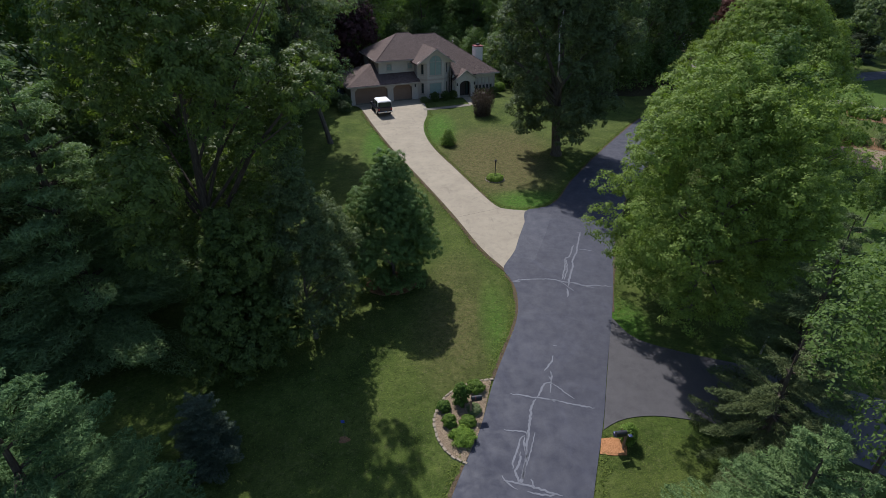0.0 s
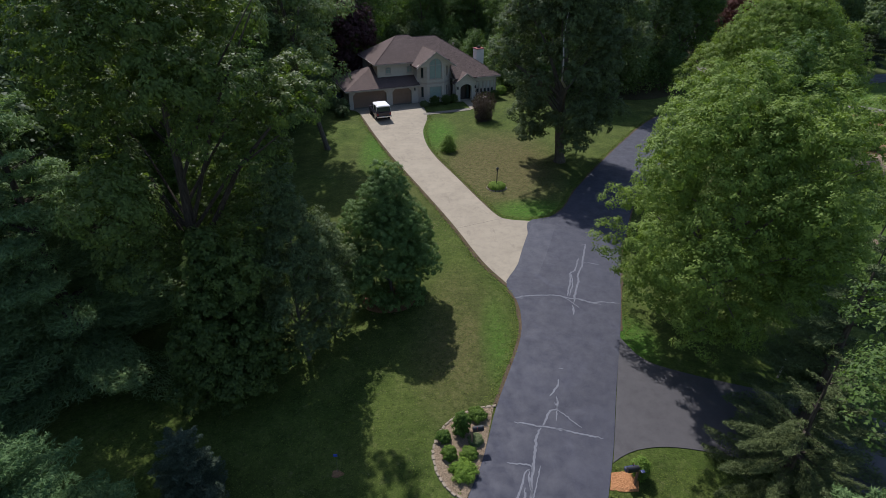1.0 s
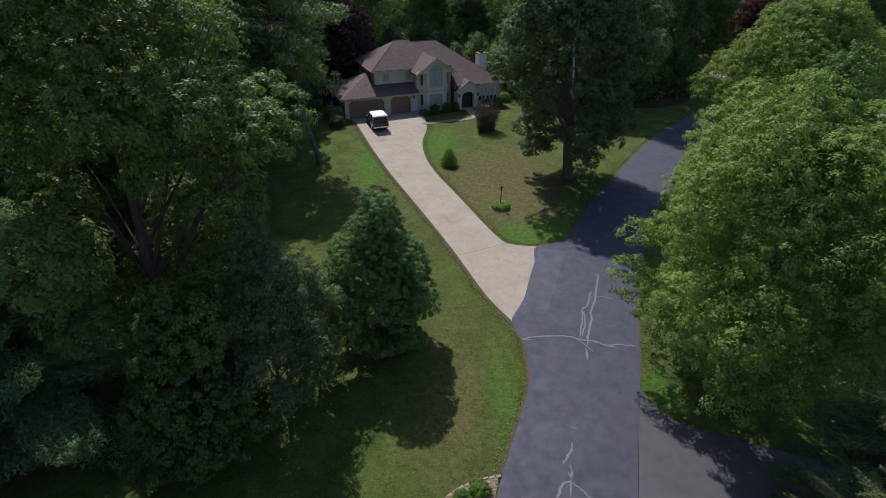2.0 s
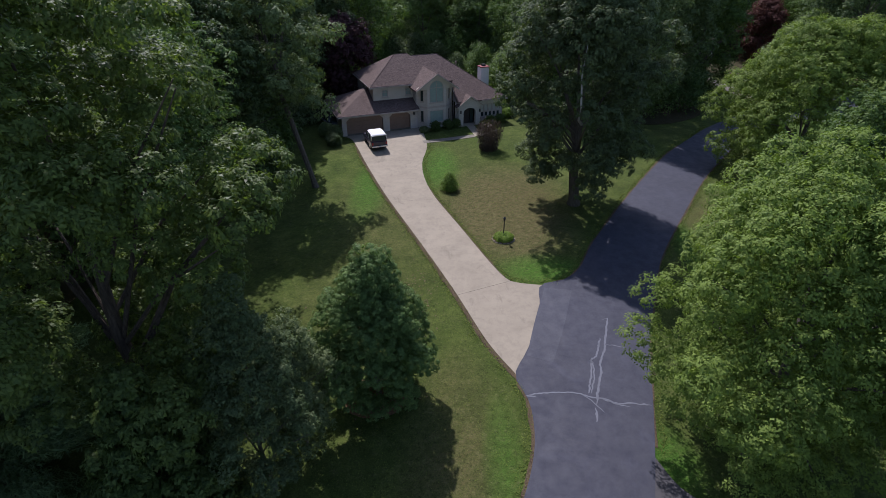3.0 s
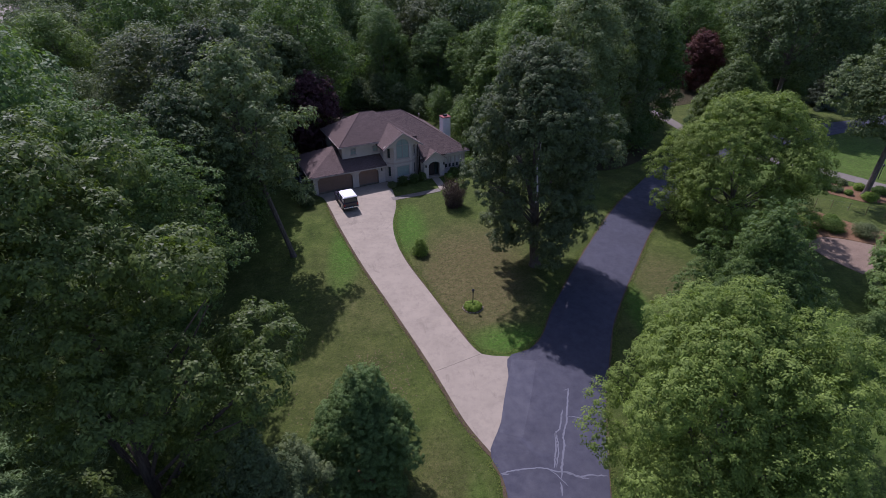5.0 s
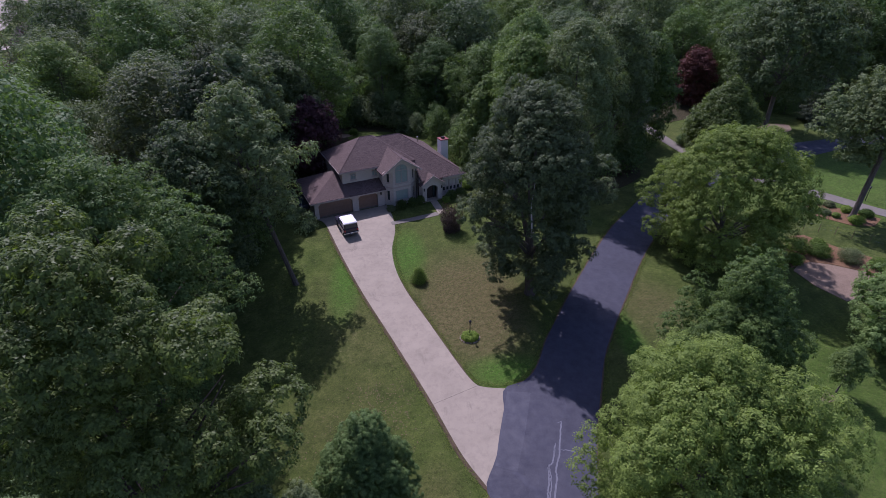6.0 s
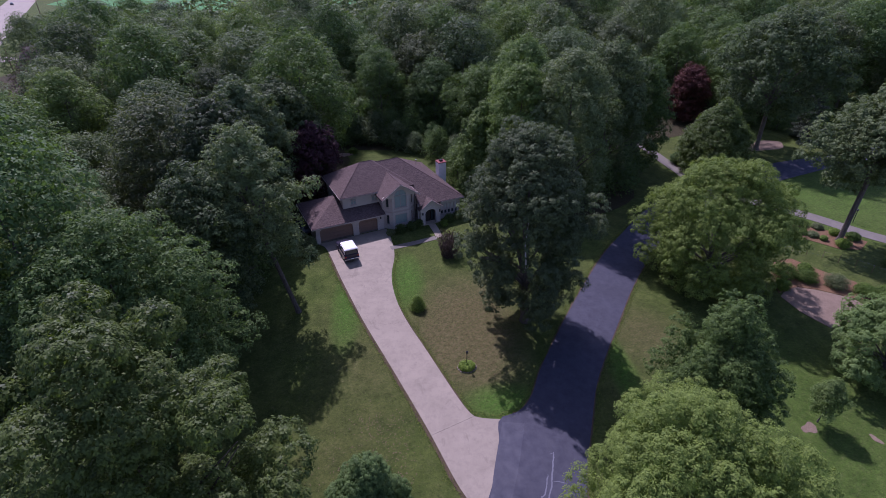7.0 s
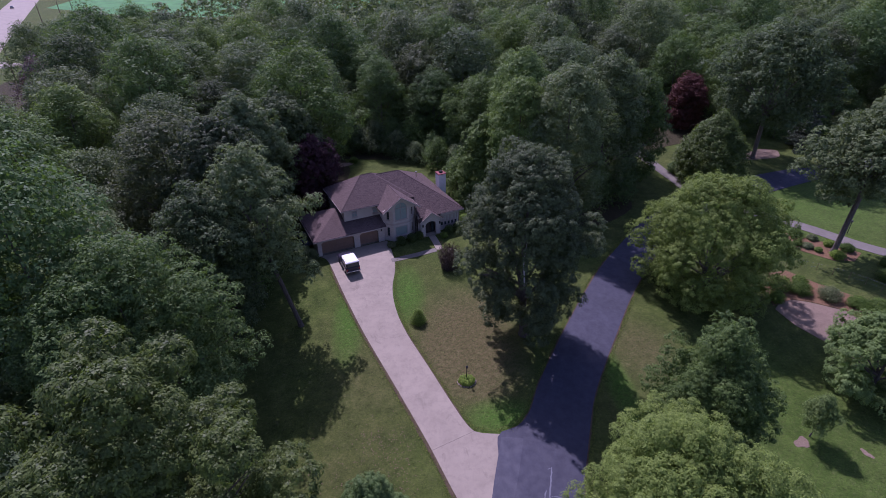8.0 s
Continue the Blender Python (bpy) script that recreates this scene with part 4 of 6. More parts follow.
def house():
    h = thing("house", pose(-3.5, 77.3, 0.85, 0, 0, 22), "two-storey pale brick house with brown hipped shingle roofs", "house")
    # foundation
    bm = boxed(-9.62, 11.85, 0.62, 8.5, -0.6, 0.12)
    box(bm, 5.1, 11.82, -0.42, 13.6, -0.62, 0.11)
    part("foundation", bm, CONCRETE_DARK, h)
    # garage block
    m, _ = at_wall((-9.7, 0.5), (0.15, 0.5))
    wall("wall", h, (-9.7, 0.5), (0.15, 0.5), 0, 2.6, 0.22, BRICK, ((0.55, 5.25, 0.0, 2.2), (6.1, 8.9, 0.0, 2.2)), "front wall of the garage in pale brick")
    wall("wall", h, (-9.7, 8.6), (-9.7, 0.72), 0, 2.6, 0.22, BRICK)
    for a, b in ((0.55, 5.25), (6.1, 8.9)):
        door = part("garage_door", boxed(a, b, 0.34, 0.38, 0, 2.2), GARAGE, h, "brown sectional garage door with an angled head")
        for k in range(4):
            part("door_panel", boxed(a + 0.04, b - 0.04, 0.295, 0.338, 0.03 + k * 0.545, 0.55 + k * 0.545, bev=0.012), GARAGE, door)
        for sgn, s in ((1, a), (-1, b)):
            corner = bmesh.new()
            prism(corner, [(s, 0.0, 2.2), (s, 0.0, 1.82), (s + sgn * 0.42, 0.0, 2.2)], (0, 0.2, 0))
            part("door_corner", corner, STUCCO, door)
        for o in (door, *door.children):
            o.data.transform(m)
    # garage roof: three slopes round the upper storey
    roof("roof", h, [
        [(-10.25, -0.05, 2.6), (0.3, -0.05, 2.6), (0.3, 2.75, 3.78), (-7.4, 2.75, 3.78)],
        [(-10.25, 9.1, 2.6), (-10.25, -0.05, 2.6), (-5.1, 4.95, 4.72), (-5.1, 5.0, 4.72)],
        [(-7.4, 2.75, 3.78), (-5.0, 2.75, 3.78), (-5.0, 4.95, 4.72), (-5.1, 4.95, 4.72)],
        [(-5.0, 9.1, 2.6), (-10.25, 9.1, 2.6), (-5.1, 4.97, 4.72), (-5.0, 4.97, 4.72)]], label="brown shingle roof over the garage")
    gutter(h, (-10.25, -0.05, 2.6), (0.3, -0.05, 2.6))
    gutter(h, (-10.25, 9.1, 2.6), (-10.25, -0.05, 2.6))
    # upper storey
    m2, _ = at_wall((-5.1, 2.25), (0.6, 2.25))
    wall("wall", h, (-5.1, 2.25), (0.6, 2.25), 3.2, 5.3, 0.2, STUCCO, ((1.15, 1.95, 3.95, 4.85), (4.25, 5.05, 3.95, 4.85)), "pale upper wall")
    for s in (1.15, 4.25):
        window(h, m2, s, s + 0.8, 3.95, 4.85, 1, 0.33, BLIND)
    wall("wall", h, (-5.1, 10.7), (-5.1, 2.45), 2.6, 5.3, 0.2, STUCCO, ((3.2, 4.3, 3.9, 4.9),))
    ms, _ = at_wall((-5.1, 10.7), (-5.1, 2.9))
    window(h, ms, 3.2, 4.3, 3.9, 4.9, 1)
    wall("wall", h, (5.2, 10.7), (-5.1, 10.7), 0, 5.2, 0.2, STUCCO)
    roof("roof", h, [
        [(-5.55, 1.85, 5.35), (5.6, 1.85, 5.35), (0.95, 6.7, 8.25), (-0.8, 6.7, 8.25)],
        [(5.6, 1.85, 5.35), (5.6, 11.1, 5.35), (0.95, 6.7, 8.25)],
        [(5.6, 11.1, 5.35), (-5.55, 11.1, 5.35), (-0.8, 6.7, 8.25), (0.95, 6.7, 8.25)],
        [(-5.55, 11.1, 5.35), (-5.55, 1.85, 5.35), (-0.8, 6.7, 8.25)]], label="brown hipped shingle roof of the upper storey")
    gutter(h, (-5.55, 1.85, 5.35), (0.0, 1.85, 5.35))
    gutter(h, (-5.55, 11.1, 5.35), (-5.55, 1.85, 5.35))
    part("soffit", boxed(-5.45, 5.5, 1.95, 11.0, 5.12, 5.17), TRIM, h)
    # two-storey bay under a gable
    faces = (((0.15, 0.75), (1.25, -0.35)), ((1.25, -0.35), (3.75, -0.35)), ((3.75, -0.35), (5.1, 0.75)))
    for k, (p0, p1) in enumerate(faces):
        m, length = at_wall(p0, p1)
        if k == 1:
            holes = ((0.3, 2.2, 0.75, 2.3), (0.3, 2.2, 3.3, 5.0))
        else:
            c = length / 2
            holes = ((c - 0.26, c + 0.26, 0.75, 2.3), (c - 0.26, c + 0.26, 3.4, 4.9))
        wall("wall", h, p0, p1, 0, 5.0, 0.18, BRICK, holes, "pale brick face of the bay")
        band = boxed(0, length, -0.05, 0.0, 2.62, 2.86, bev=0.015)
        band.transform(m)
        part("band_course", band, TRIM, h)
        if k == 1:
            window(h, m, 0.3, 2.2, 0.75, 2.3, 0, 0, BLIND)
            window(h, m, 0.3, 2.2, 3.3, 6.05, 1, 0.9, BLIND)
        else:
            window(h, m, c - 0.26, c + 0.26, 0.75, 2.3, 0)
            window(h, m, c - 0.26, c + 0.26, 3.4, 4.9, 0)
    wall("wall", h, (5.1, 0.75), (5.1, 4.0), 0, 5.2, 0.2, BRICK)
    wall("wall", h, (0.17, 2.75), (0.17, 0.78), 0, 5.2, 0.2, BRICK)
    # gable front, cut round the arched window
    gb = bmesh.new()
    for sgn in (-1, 1):
        ring = [(2.5 + sgn * 0.95, -0.35, 5.0), (2.5 + sgn * 2.7, -0.35, 5.0), (2.5 + sgn * 2.7, -0.35, 5.15), (2.5, -0.35, 6.75), (2.5, -0.35, 6.06)]
        for i in range(1, 8):
            a = math.pi / 2 - math.pi / 2 * i / 8
            ring.append((2.5 + sgn * 0.95 * math.cos(a), -0.35, 5.15 + 0.9 * math.sin(a)))
        ring.append((2.5 + sgn * 0.95, -0.35, 5.15))
        prism(gb, ring, (0, 0.14, 0))
    part("gable", gb, STUCCO, h, "pale gable above the bay")
    part("soffit", boxed(-0.1, 5.1, -0.2, 2.6, 4.98, 5.03), TRIM, h)
    roof("roof", h, [
        [(-0.35, -0.75, 5.02), (2.5, -0.75, 6.95), (2.5, 5.4, 6.95), (-0.35, 2.35, 5.02)],
        [(2.5, -0.75, 6.95), (5.35, -0.75, 5.02), (5.35, 2.35, 5.02), (2.5, 5.4, 6.95)]], label="brown shingle gable roof over the bay")
    for sgn in (-1, 1):
        rake = bmesh.new()
        prism(rake, [(2.5, -0.79, 6.93), (2.5 + sgn * 2.88, -0.79, 4.98), (2.5 + sgn * 2.88, -0.79, 4.80), (2.5, -0.79, 6.74)], (0, 0.06, 0))
        part("rake_board", rake, TRIM, h)
    # east wing
    m3, _ = at_wall((5.1, -0.45), (11.9, -0.45))
    holes = tuple((3.6 + k * 0.58, 3.6 + k * 0.58 + 0.5, 0.8, 2.5) for k in range(5)) + ((0.75, 2.75, 0.0, 2.35),)
    wall("wall", h, (5.1, -0.45), (11.9, -0.45), 0, 3.1, 0.2, BRICK, tuple(sorted(holes)), "pale brick front wall of the wing")
    for k in range(5):
        s = 3.6 + k * 0.58
        window(h, m3, s, s + 0.5, 0.8, 1.48, 0, sill=True)
        window(h, m3, s, s + 0.5, 1.5, 2.5, 0, 0, SHADE, sill=False)
    wall("wall", h, (11.9, -0.45), (11.9, 13.7), 0, 3.1, 0.2, BRICK)
    wall("wall", h, (11.9, 13.7), (-5, 13.7), 0, 3.1, 0.2, BRICK)
    roof("roof", h, [
        [(5.15, -1.0, 3.2), (12.35, -1.0, 3.2), (5.1, 6.6, 7.95), (1.6, 6.6, 7.95), (1.6, 2.5, 5.35), (5.15, 2.5, 5.35)],
        [(12.35, -1.0, 3.2), (12.35, 14.2, 3.2), (5.1, 6.6, 7.95)],
        [(12.35, 14.2, 3.2), (-5, 14.2, 3.2), (1.6, 6.6, 7.95), (5.1, 6.6, 7.95)]], label="brown hipped shingle roof of the wing")
    gutter(h, (8.6, -1.0, 3.2), (12.35, -1.0, 3.2))
    gutter(h, (12.35, -1.0, 3.2), (12.35, 14.2, 3.2))
    part("soffit", boxed(5.2, 12.3, -0.95, 14.1, 3.0, 3.04), TRIM, h)
    # ridge caps
    for a, b in (((-0.8, 6.7, 8.25), (0.95, 6.7, 8.25)), ((1.6, 6.6, 7.95), (5.1, 6.6, 7.95)), ((-5.55, 1.85, 5.35), (-0.8, 6.7, 8.25)), ((5.1, 6.6, 7.95), (12.35, -1.0, 3.2)), ((2.5, -0.75, 6.95), (2.5, 5.3, 6.95))):
        uv_by_slope(part("ridge_cap", tube(bmesh.new(), [Vector(a) + Vector((0, 0, 0.0)), Vector(b)], [0.04, 0.04], 6), SHINGLE, h).data)
    # porch
    pm, _ = at_wall((5.2, -1.15), (8.55, -1.15))
    arch = bmesh.new()
    cx, w, spring, rise = 1.62, 1.75, 1.75, 0.62
    for sgn in (-1, 1):
        ring = [(cx + sgn * w / 2, 0, 0.1), (cx + sgn * 1.55, 0, 0.1), (cx + sgn * 1.55, 0, 2.7), (cx, 0, 3.72), (cx, 0, spring + rise)]
        for i in range(1, 8):
            a = math.pi / 2 - math.pi / 2 * i / 8
            ring.append((cx + sgn * w / 2 * math.cos(a), 0, spring + rise * math.sin(a)))
        ring.append((cx + sgn * w / 2, 0, spring))
        prism(arch, ring, (0, 0.3, 0))
    arch.transform(pm)
    porch = part("porch_front", arch, BRICK, h, "pale porch front with an arched opening")
    uv_by_slope(porch.data)
    roof("roof", h, [
        [(4.95, -1.45, 2.62), (6.82, -1.45, 3.95), (6.82, 0.4, 3.95), (4.95, -0.2, 2.62)],
        [(6.82, -1.45, 3.95), (8.7, -1.45, 2.62), (8.7, -0.2, 2.62), (6.82, 0.4, 3.95)]], 0.12, "small brown gable roof over the porch")
    for sgn in (-1, 1):
        rake = bmesh.new()
        prism(rake, [(6.82, -1.49, 3.93), (6.82 + sgn * 1.9, -1.49, 2.6), (6.82 + sgn * 1.9, -1.49, 2.45), (6.82, -1.49, 3.77)], (0, 0.06, 0))
        part("rake_board", rake, TRIM, h)
    part("porch_floor", boxed(5.25, 8.5, -1.3, -0.4, -0.1, 0.14, bev=0.02), CONCRETE, h)
    dr = part("door", boxed(6.1, 7.1, -0.35, -0.29, 0.14, 2.25, bev=0.01), SHUTTER, h, "dark front door deep in the porch")
    part("side_light", boxed(7.2, 7.65, -0.35, -0.29, 0.14, 2.25), GLASS_DARK, h)
    part("door_handle", boxed(6.18, 6.22, -0.42, -0.352, 1.0, 1.2, bev=0.01), STEEL, dr)
    # lamps beside the openings
    for x, y, z in ((5.5, -1.15, 1.75), (8.2, -1.15, 1.75), (-0.35, 0.5, 1.8)):
        lb = boxed(x - 0.08, x + 0.08, y - 0.2, y - 0.04, z, z + 0.3, bev=0.02)
        disc(lb, x, y - 0.12, z + 0.3, z + 0.42, 0.11, 0.02, 8)
        part("wall_lamp", lb, BLACK, h)
    # downpipes
    for x, y, z1 in ((0.2, 0.62, 2.5), (5.2, 0.6, 4.9), (11.8, -0.52, 3.0)):
        part("downpipe", tube(bmesh.new(), [(x, y, 0.05), (x, y, z1), (x, y + 0.12, z1 + 0.05)], [0.045] * 3, 6), TRIM, h)
    # chimney and roof vents
    ch = boxed(12.4, 13.6, 7.5, 8.7, -0.4, 5.35, bev=0.02)
    chim = part("chimney", ch, WHITE, h, "pale panelled chimney with a red cap")
    for k in range(18):
        part("siding_board", boxed(12.37, 13.63, 7.47, 8.73, 1.2 + k * 0.23, 1.2 + k * 0.23 + 0.2, bev=0.008), WHITE, chim)
    cap = boxed(12.3, 13.7, 7.4, 8.8, 5.36, 5.5, bev=0.02)
    part("cap", cap, RED_CLAY, chim)
    fl = boxed(12.75, 13.25, 7.85, 8.35, 5.5, 5.75, bev=0.02)
    part("flue", fl, RUBBER, chim)
    for x, y, z in ((8.65, 8.0, 5.4),):
        v = disc(bmesh.new(), x, y, z, z + 0.9, 0.06, 0.06, 10)
        disc(v, x, y, z + 0.9, z + 1.1, 0.12, 0.12, 10)
        part("roof_vent", v, STEEL, h)
    return h


house()
strip("entry_walk", [(-2.6, 72.3), (0.5, 73.35), (3.7, 74.6)], 0.95, 0.045, 0.1, CONCRETE_DARK, "narrow concrete path across the lawn", "path")
strip("entry_walk", [(4.25, 74.6), (3.9, 76.4), (3.35, 78.6)], 1.0, 0.05, 0.1, CONCRETE, "narrow concrete path up to the porch", "path")


# ---- vehicles ----
def wheel(parent, x, y, r=0.37, w=0.24):
    t = disc(bmesh.new(), 0, 0, -w / 2, w / 2, r, r, 20)
    bmesh.ops.bevel(t, geom=list(t.edges), offset=0.03, segments=1, affect="EDGES")
    m = Matrix.Translation((x, y, r)) @ Matrix.Rotation(radians(90), 4, "Y")
    t.transform(m)
    tyre = part("wheel", t, RUBBER, parent)
    rim = disc(bmesh.new(), 0, 0, -w / 2 - 0.012, w / 2 + 0.012, r * 0.58, r * 0.58, 14)
    rim.transform(m)
    part("rim", rim, STEEL, tyre)


def loft(bm, sections):
    """Joins rings of equal length along y."""
    rings = [[bm.verts.new(p) for p in s] for s in sections]
    n = len(rings[0])
    for a, b in zip(rings, rings[1:]):
        for i in range(n):
            bm.faces.new((a[i], a[(i + 1) % n], b[(i + 1) % n], b[i]))
    bm.faces.new(rings[0][::-1])
    bm.faces.new(rings[-1])
    return bm


def section(y, w, z0, z1, r=0.12, tuck=0.0):
    """A rounded box section across the car."""
    a, b = w / 2, w / 2 - tuck
    return [(-a + r, y, z0), (a - r, y, z0), (a, y, z0 + r), (a, y, (z0 + z1) / 2), (b, y, z1 - r), (b - r, y, z1), (-b + r, y, z1), (-b, y, z1 - r), (-a, y, (z0 + z1) / 2), (-a, y, z0 + r)]


def truck():
    t = thing("parked_truck", pose(-8.35, 71.35, float(ground_z(-8.2, 71.3)) + 0.05, 0, 0, 21), "dark two-door utility truck with a white hardtop, parked on concrete", "car")
    body = loft(bmesh.new(), [section(-2.25, 1.84, 0.52, 1.05, 0.1), section(-2.15, 1.92, 0.45, 1.12), section(-0.6, 1.96, 0.42, 1.14), section(0.75, 1.95, 0.42, 1.12), section(1.7, 1.92, 0.42, 1.06), section(2.2, 1.82, 0.5, 0.98)])
    part("body", body, CAR_NAVY, t, "dark navy lower body")
    cab = loft(bmesh.new(), [section(-2.16, 1.78, 1.1, 1.16, 0.02, 0.0), section(-2.08, 1.76, 1.1, 1.82, 0.1, 0.14), section(0.25, 1.76, 1.1, 1.86, 0.1, 0.14), section(0.55, 1.74, 1.1, 1.74, 0.1, 0.16), section(1.05, 1.7, 1.1, 1.14, 0.01)])
    part("cab", cab, CAR_NAVY, t)
    top = loft(bmesh.new(), [section(-2.22, 1.72, 1.74, 1.86, 0.05, 0.06), section(-2.1, 1.72, 1.76, 1.93, 0.06, 0.08), section(-0.05, 1.72, 1.78, 1.95, 0.06, 0.08), section(0.05, 1.7, 1.78, 1.9, 0.05, 0.08)])
    part("hardtop", top, CAR_WHITE, t, "white fibreglass roof")
    for s in (-1, 1):
        part("side_panel", boxed(s * 0.885 - 0.02, s * 0.885 + 0.02, -2.1, -1.72, 1.15, 1.78, bev=0.012), CAR_WHITE, t, "white pillar of the hardtop")
        part("side_panel", boxed(s * 0.885 - 0.02, s * 0.885 + 0.02, -0.62, -0.45, 1.15, 1.78, bev=0.012), CAR_WHITE, t, "white pillar of the hardtop")
        part("side_window", boxed(s * 0.88 - 0.012, s * 0.88 + 0.012, -1.7, -0.64, 1.2, 1.72), GLASS_DARK, t)
        part("side_window", boxed(s * 0.87 - 0.012, s * 0.87 + 0.012, -0.43, 0.35, 1.2, 1.66), GLASS_DARK, t)
        part("tail_light", boxed(s * 0.82 - 0.08, s * 0.82 + 0.08, -2.275, -2.235, 0.72, 0.98, bev=0.01), LAMP_RED, t)
        part("mirror", boxed(s * 1.06 - 0.09, s * 1.06 + 0.09, 0.5, 0.58, 1.12, 1.3, bev=0.02), BLACK, t)
        part("headlight", boxed(s * 0.7 - 0.13, s * 0.7 + 0.13, 2.18, 2.22, 0.68, 0.88, bev=0.02), CAR_WHITE, t)
    rw = bmesh.new()
    prism(rw, [(-0.72, -2.19, 1.2), (0.72, -2.19, 1.2), (0.66, -2.13, 1.72), (-0.66, -2.13, 1.72)], (0, -0.025, 0))
    part("rear_window", rw, GLASS_DARK, t)
    part("tailgate", boxed(-0.7, 0.7, -2.285, -2.245, 0.62, 1.06, bev=0.02), CAR_NAVY, t)
    part("number_plate", boxed(-0.16, 0.16, -2.43, -2.405, 0.5, 0.62), WHITE, t)
    part("rear_bumper", boxed(-0.96, 0.96, -2.42, -2.24, 0.44, 0.62, bev=0.03), STEEL, t, "chrome rear bumper")
    part("front_bumper", boxed(-0.94, 0.94, 2.18, 2.36, 0.44, 0.6, bev=0.03), STEEL, t)
    ws = bmesh.new()
    prism(ws, [(-0.72, 1.0, 1.19), (0.72, 1.0, 1.19), (0.66, 0.59, 1.68), (-0.66, 0.59, 1.68)], (0, 0.03, 0.02))
    part("windscreen", ws, GLASS_DARK, t)
    for x in (-0.84, 0.84):
        for y in (-1.35, 1.35):
            wheel(t, x, y)


truck()


def saloon(x, y, rot, label, paint):
    t = thing("car", pose(x, y, float(ground_z(x, y)) + 0.02, 0, 0, rot), label, "car")
    part("body", loft(bmesh.new(), [section(-2.2, 1.55, 0.4, 0.8, 0.1), section(-2.0, 1.75, 0.28, 0.92), section(0, 1.8, 0.26, 0.95), section(1.5, 1.76, 0.27, 0.86), section(2.2, 1.5, 0.38, 0.68, 0.1)]), paint, t)
    part("cabin", loft(bmesh.new(), [section(-1.75, 1.5, 0.9, 0.96, 0.02), section(-1.0, 1.46, 0.9, 1.42, 0.1, 0.18), section(0.2, 1.46, 0.9, 1.44, 0.1, 0.18), section(1.05, 1.5, 0.88, 0.93, 0.01)]), GLASS_DARK, t)
    part("roof", loft(bmesh.new(), [section(-1.05, 1.16, 1.38, 1.44, 0.02), section(-0.4, 1.2, 1.4, 1.47, 0.02), section(0.2, 1.16, 1.4, 1.46, 0.02)]), paint, t)
    for wx in (-0.78, 0.78):
        for wy in (-1.3, 1.35):
            wheel(t, wx, wy, 0.32, 0.2)


saloon(-15.1, 78.6, 28, "grey car half hidden beside the garage", CAR_GREY)


# ---- planting beds, mailboxes, post ----
BED_EDGE = [(2.75, 22.4), (2.0, 22.25), (1.14, 21.9), (0.4, 21.4), (-0.12, 20.7), (-0.47, 19.6), (-0.35, 18.7), (-0.1, 18.0), (0.45, 17.3), (1.05, 16.95)]


def stone_piece(rng, l, w, hgt):
    bm = boxed(-l / 2, l / 2, -w / 2, w / 2, -0.06, hgt, bev=min(l, w) * 0.16)
    for v in bm.verts:
        v.co += Vector(rng.normal(0, 0.008, 3))
    return bm_mesh("stone", bm, STONE)


def edging(parent, line, seed):
    rng = np.random.default_rng(seed)
    shapes = [stone_piece(rng, rng.uniform(0.22, 0.30), rng.uniform(0.10, 0.135), rng.uniform(0.05, 0.08)) for _ in range(5)]
    c = spline(line, 0.05)
    n = max(4, int(np.hypot(*np.diff(c, axis=0).T).sum() / 0.30))
    c = resample(c, n)
    t = np.gradient(c, axis=0)
    for i, (p, d) in enumerate(zip(c, t)):
        ob = new("stone", shapes[i % 5])
        ob.parent = parent
        ob.matrix_world = pose(p[0], p[1], float(ground_z(*p)) + 0.0, rng.normal(0, 3), rng.normal(0, 3), math.degrees(math.atan2(d[1], d[0])) + rng.normal(0, 5))


def mail_bed():
    ring = np.vstack([spline(BED_EDGE, 0.4), spline([(1.05, 16.95), (1.92, 19.0), (2.75, 22.4)], 0.4)[1:-1]])
    bed = patch("planting_bed", ring, 0.03, MULCH_STONE, "", "kerbed bed of stone mulch beside the lane", "flower bed", dome=0.12)
    edging(bed, BED_EDGE, 11)
    for i, (x, y, hh, r, mat, lab) in enumerate(((0.95, 20.6, 1.6, 0.62, L_SHRUB, "tall green perennial in the stone-edged bed"), (1.0, 18.3, 0.5, 0.85, L_BRIGHT, "low bright green perennial in stone mulch"),
                                                 (0.35, 19.2, 0.7, 0.5, L_SHRUB, "small green perennial in stone mulch"), (0.05, 20.2, 0.6, 0.5, L_SHRUB, "small green perennial in stone mulch"),
                                                 (1.8, 21.6, 0.6, 0.65, L_SHRUB, "green ground cover at the bed's end"), (1.65, 20.1, 0.4, 0.5, L_GREY, "low grey-green perennial in stone mulch"), (1.3, 19.3, 0.45, 0.55, L_SHRUB, "low green ground cover in the bed"))):
        shrub(x, y, lab, mat, 400 + i, hh, r, 60, 110, 0.075, "perennial", name="perennial")


mail_bed()


BLUE_BOX = simple("blue_plastic", (0.02, 0.03, 0.09), 0.4, spec=0.5)


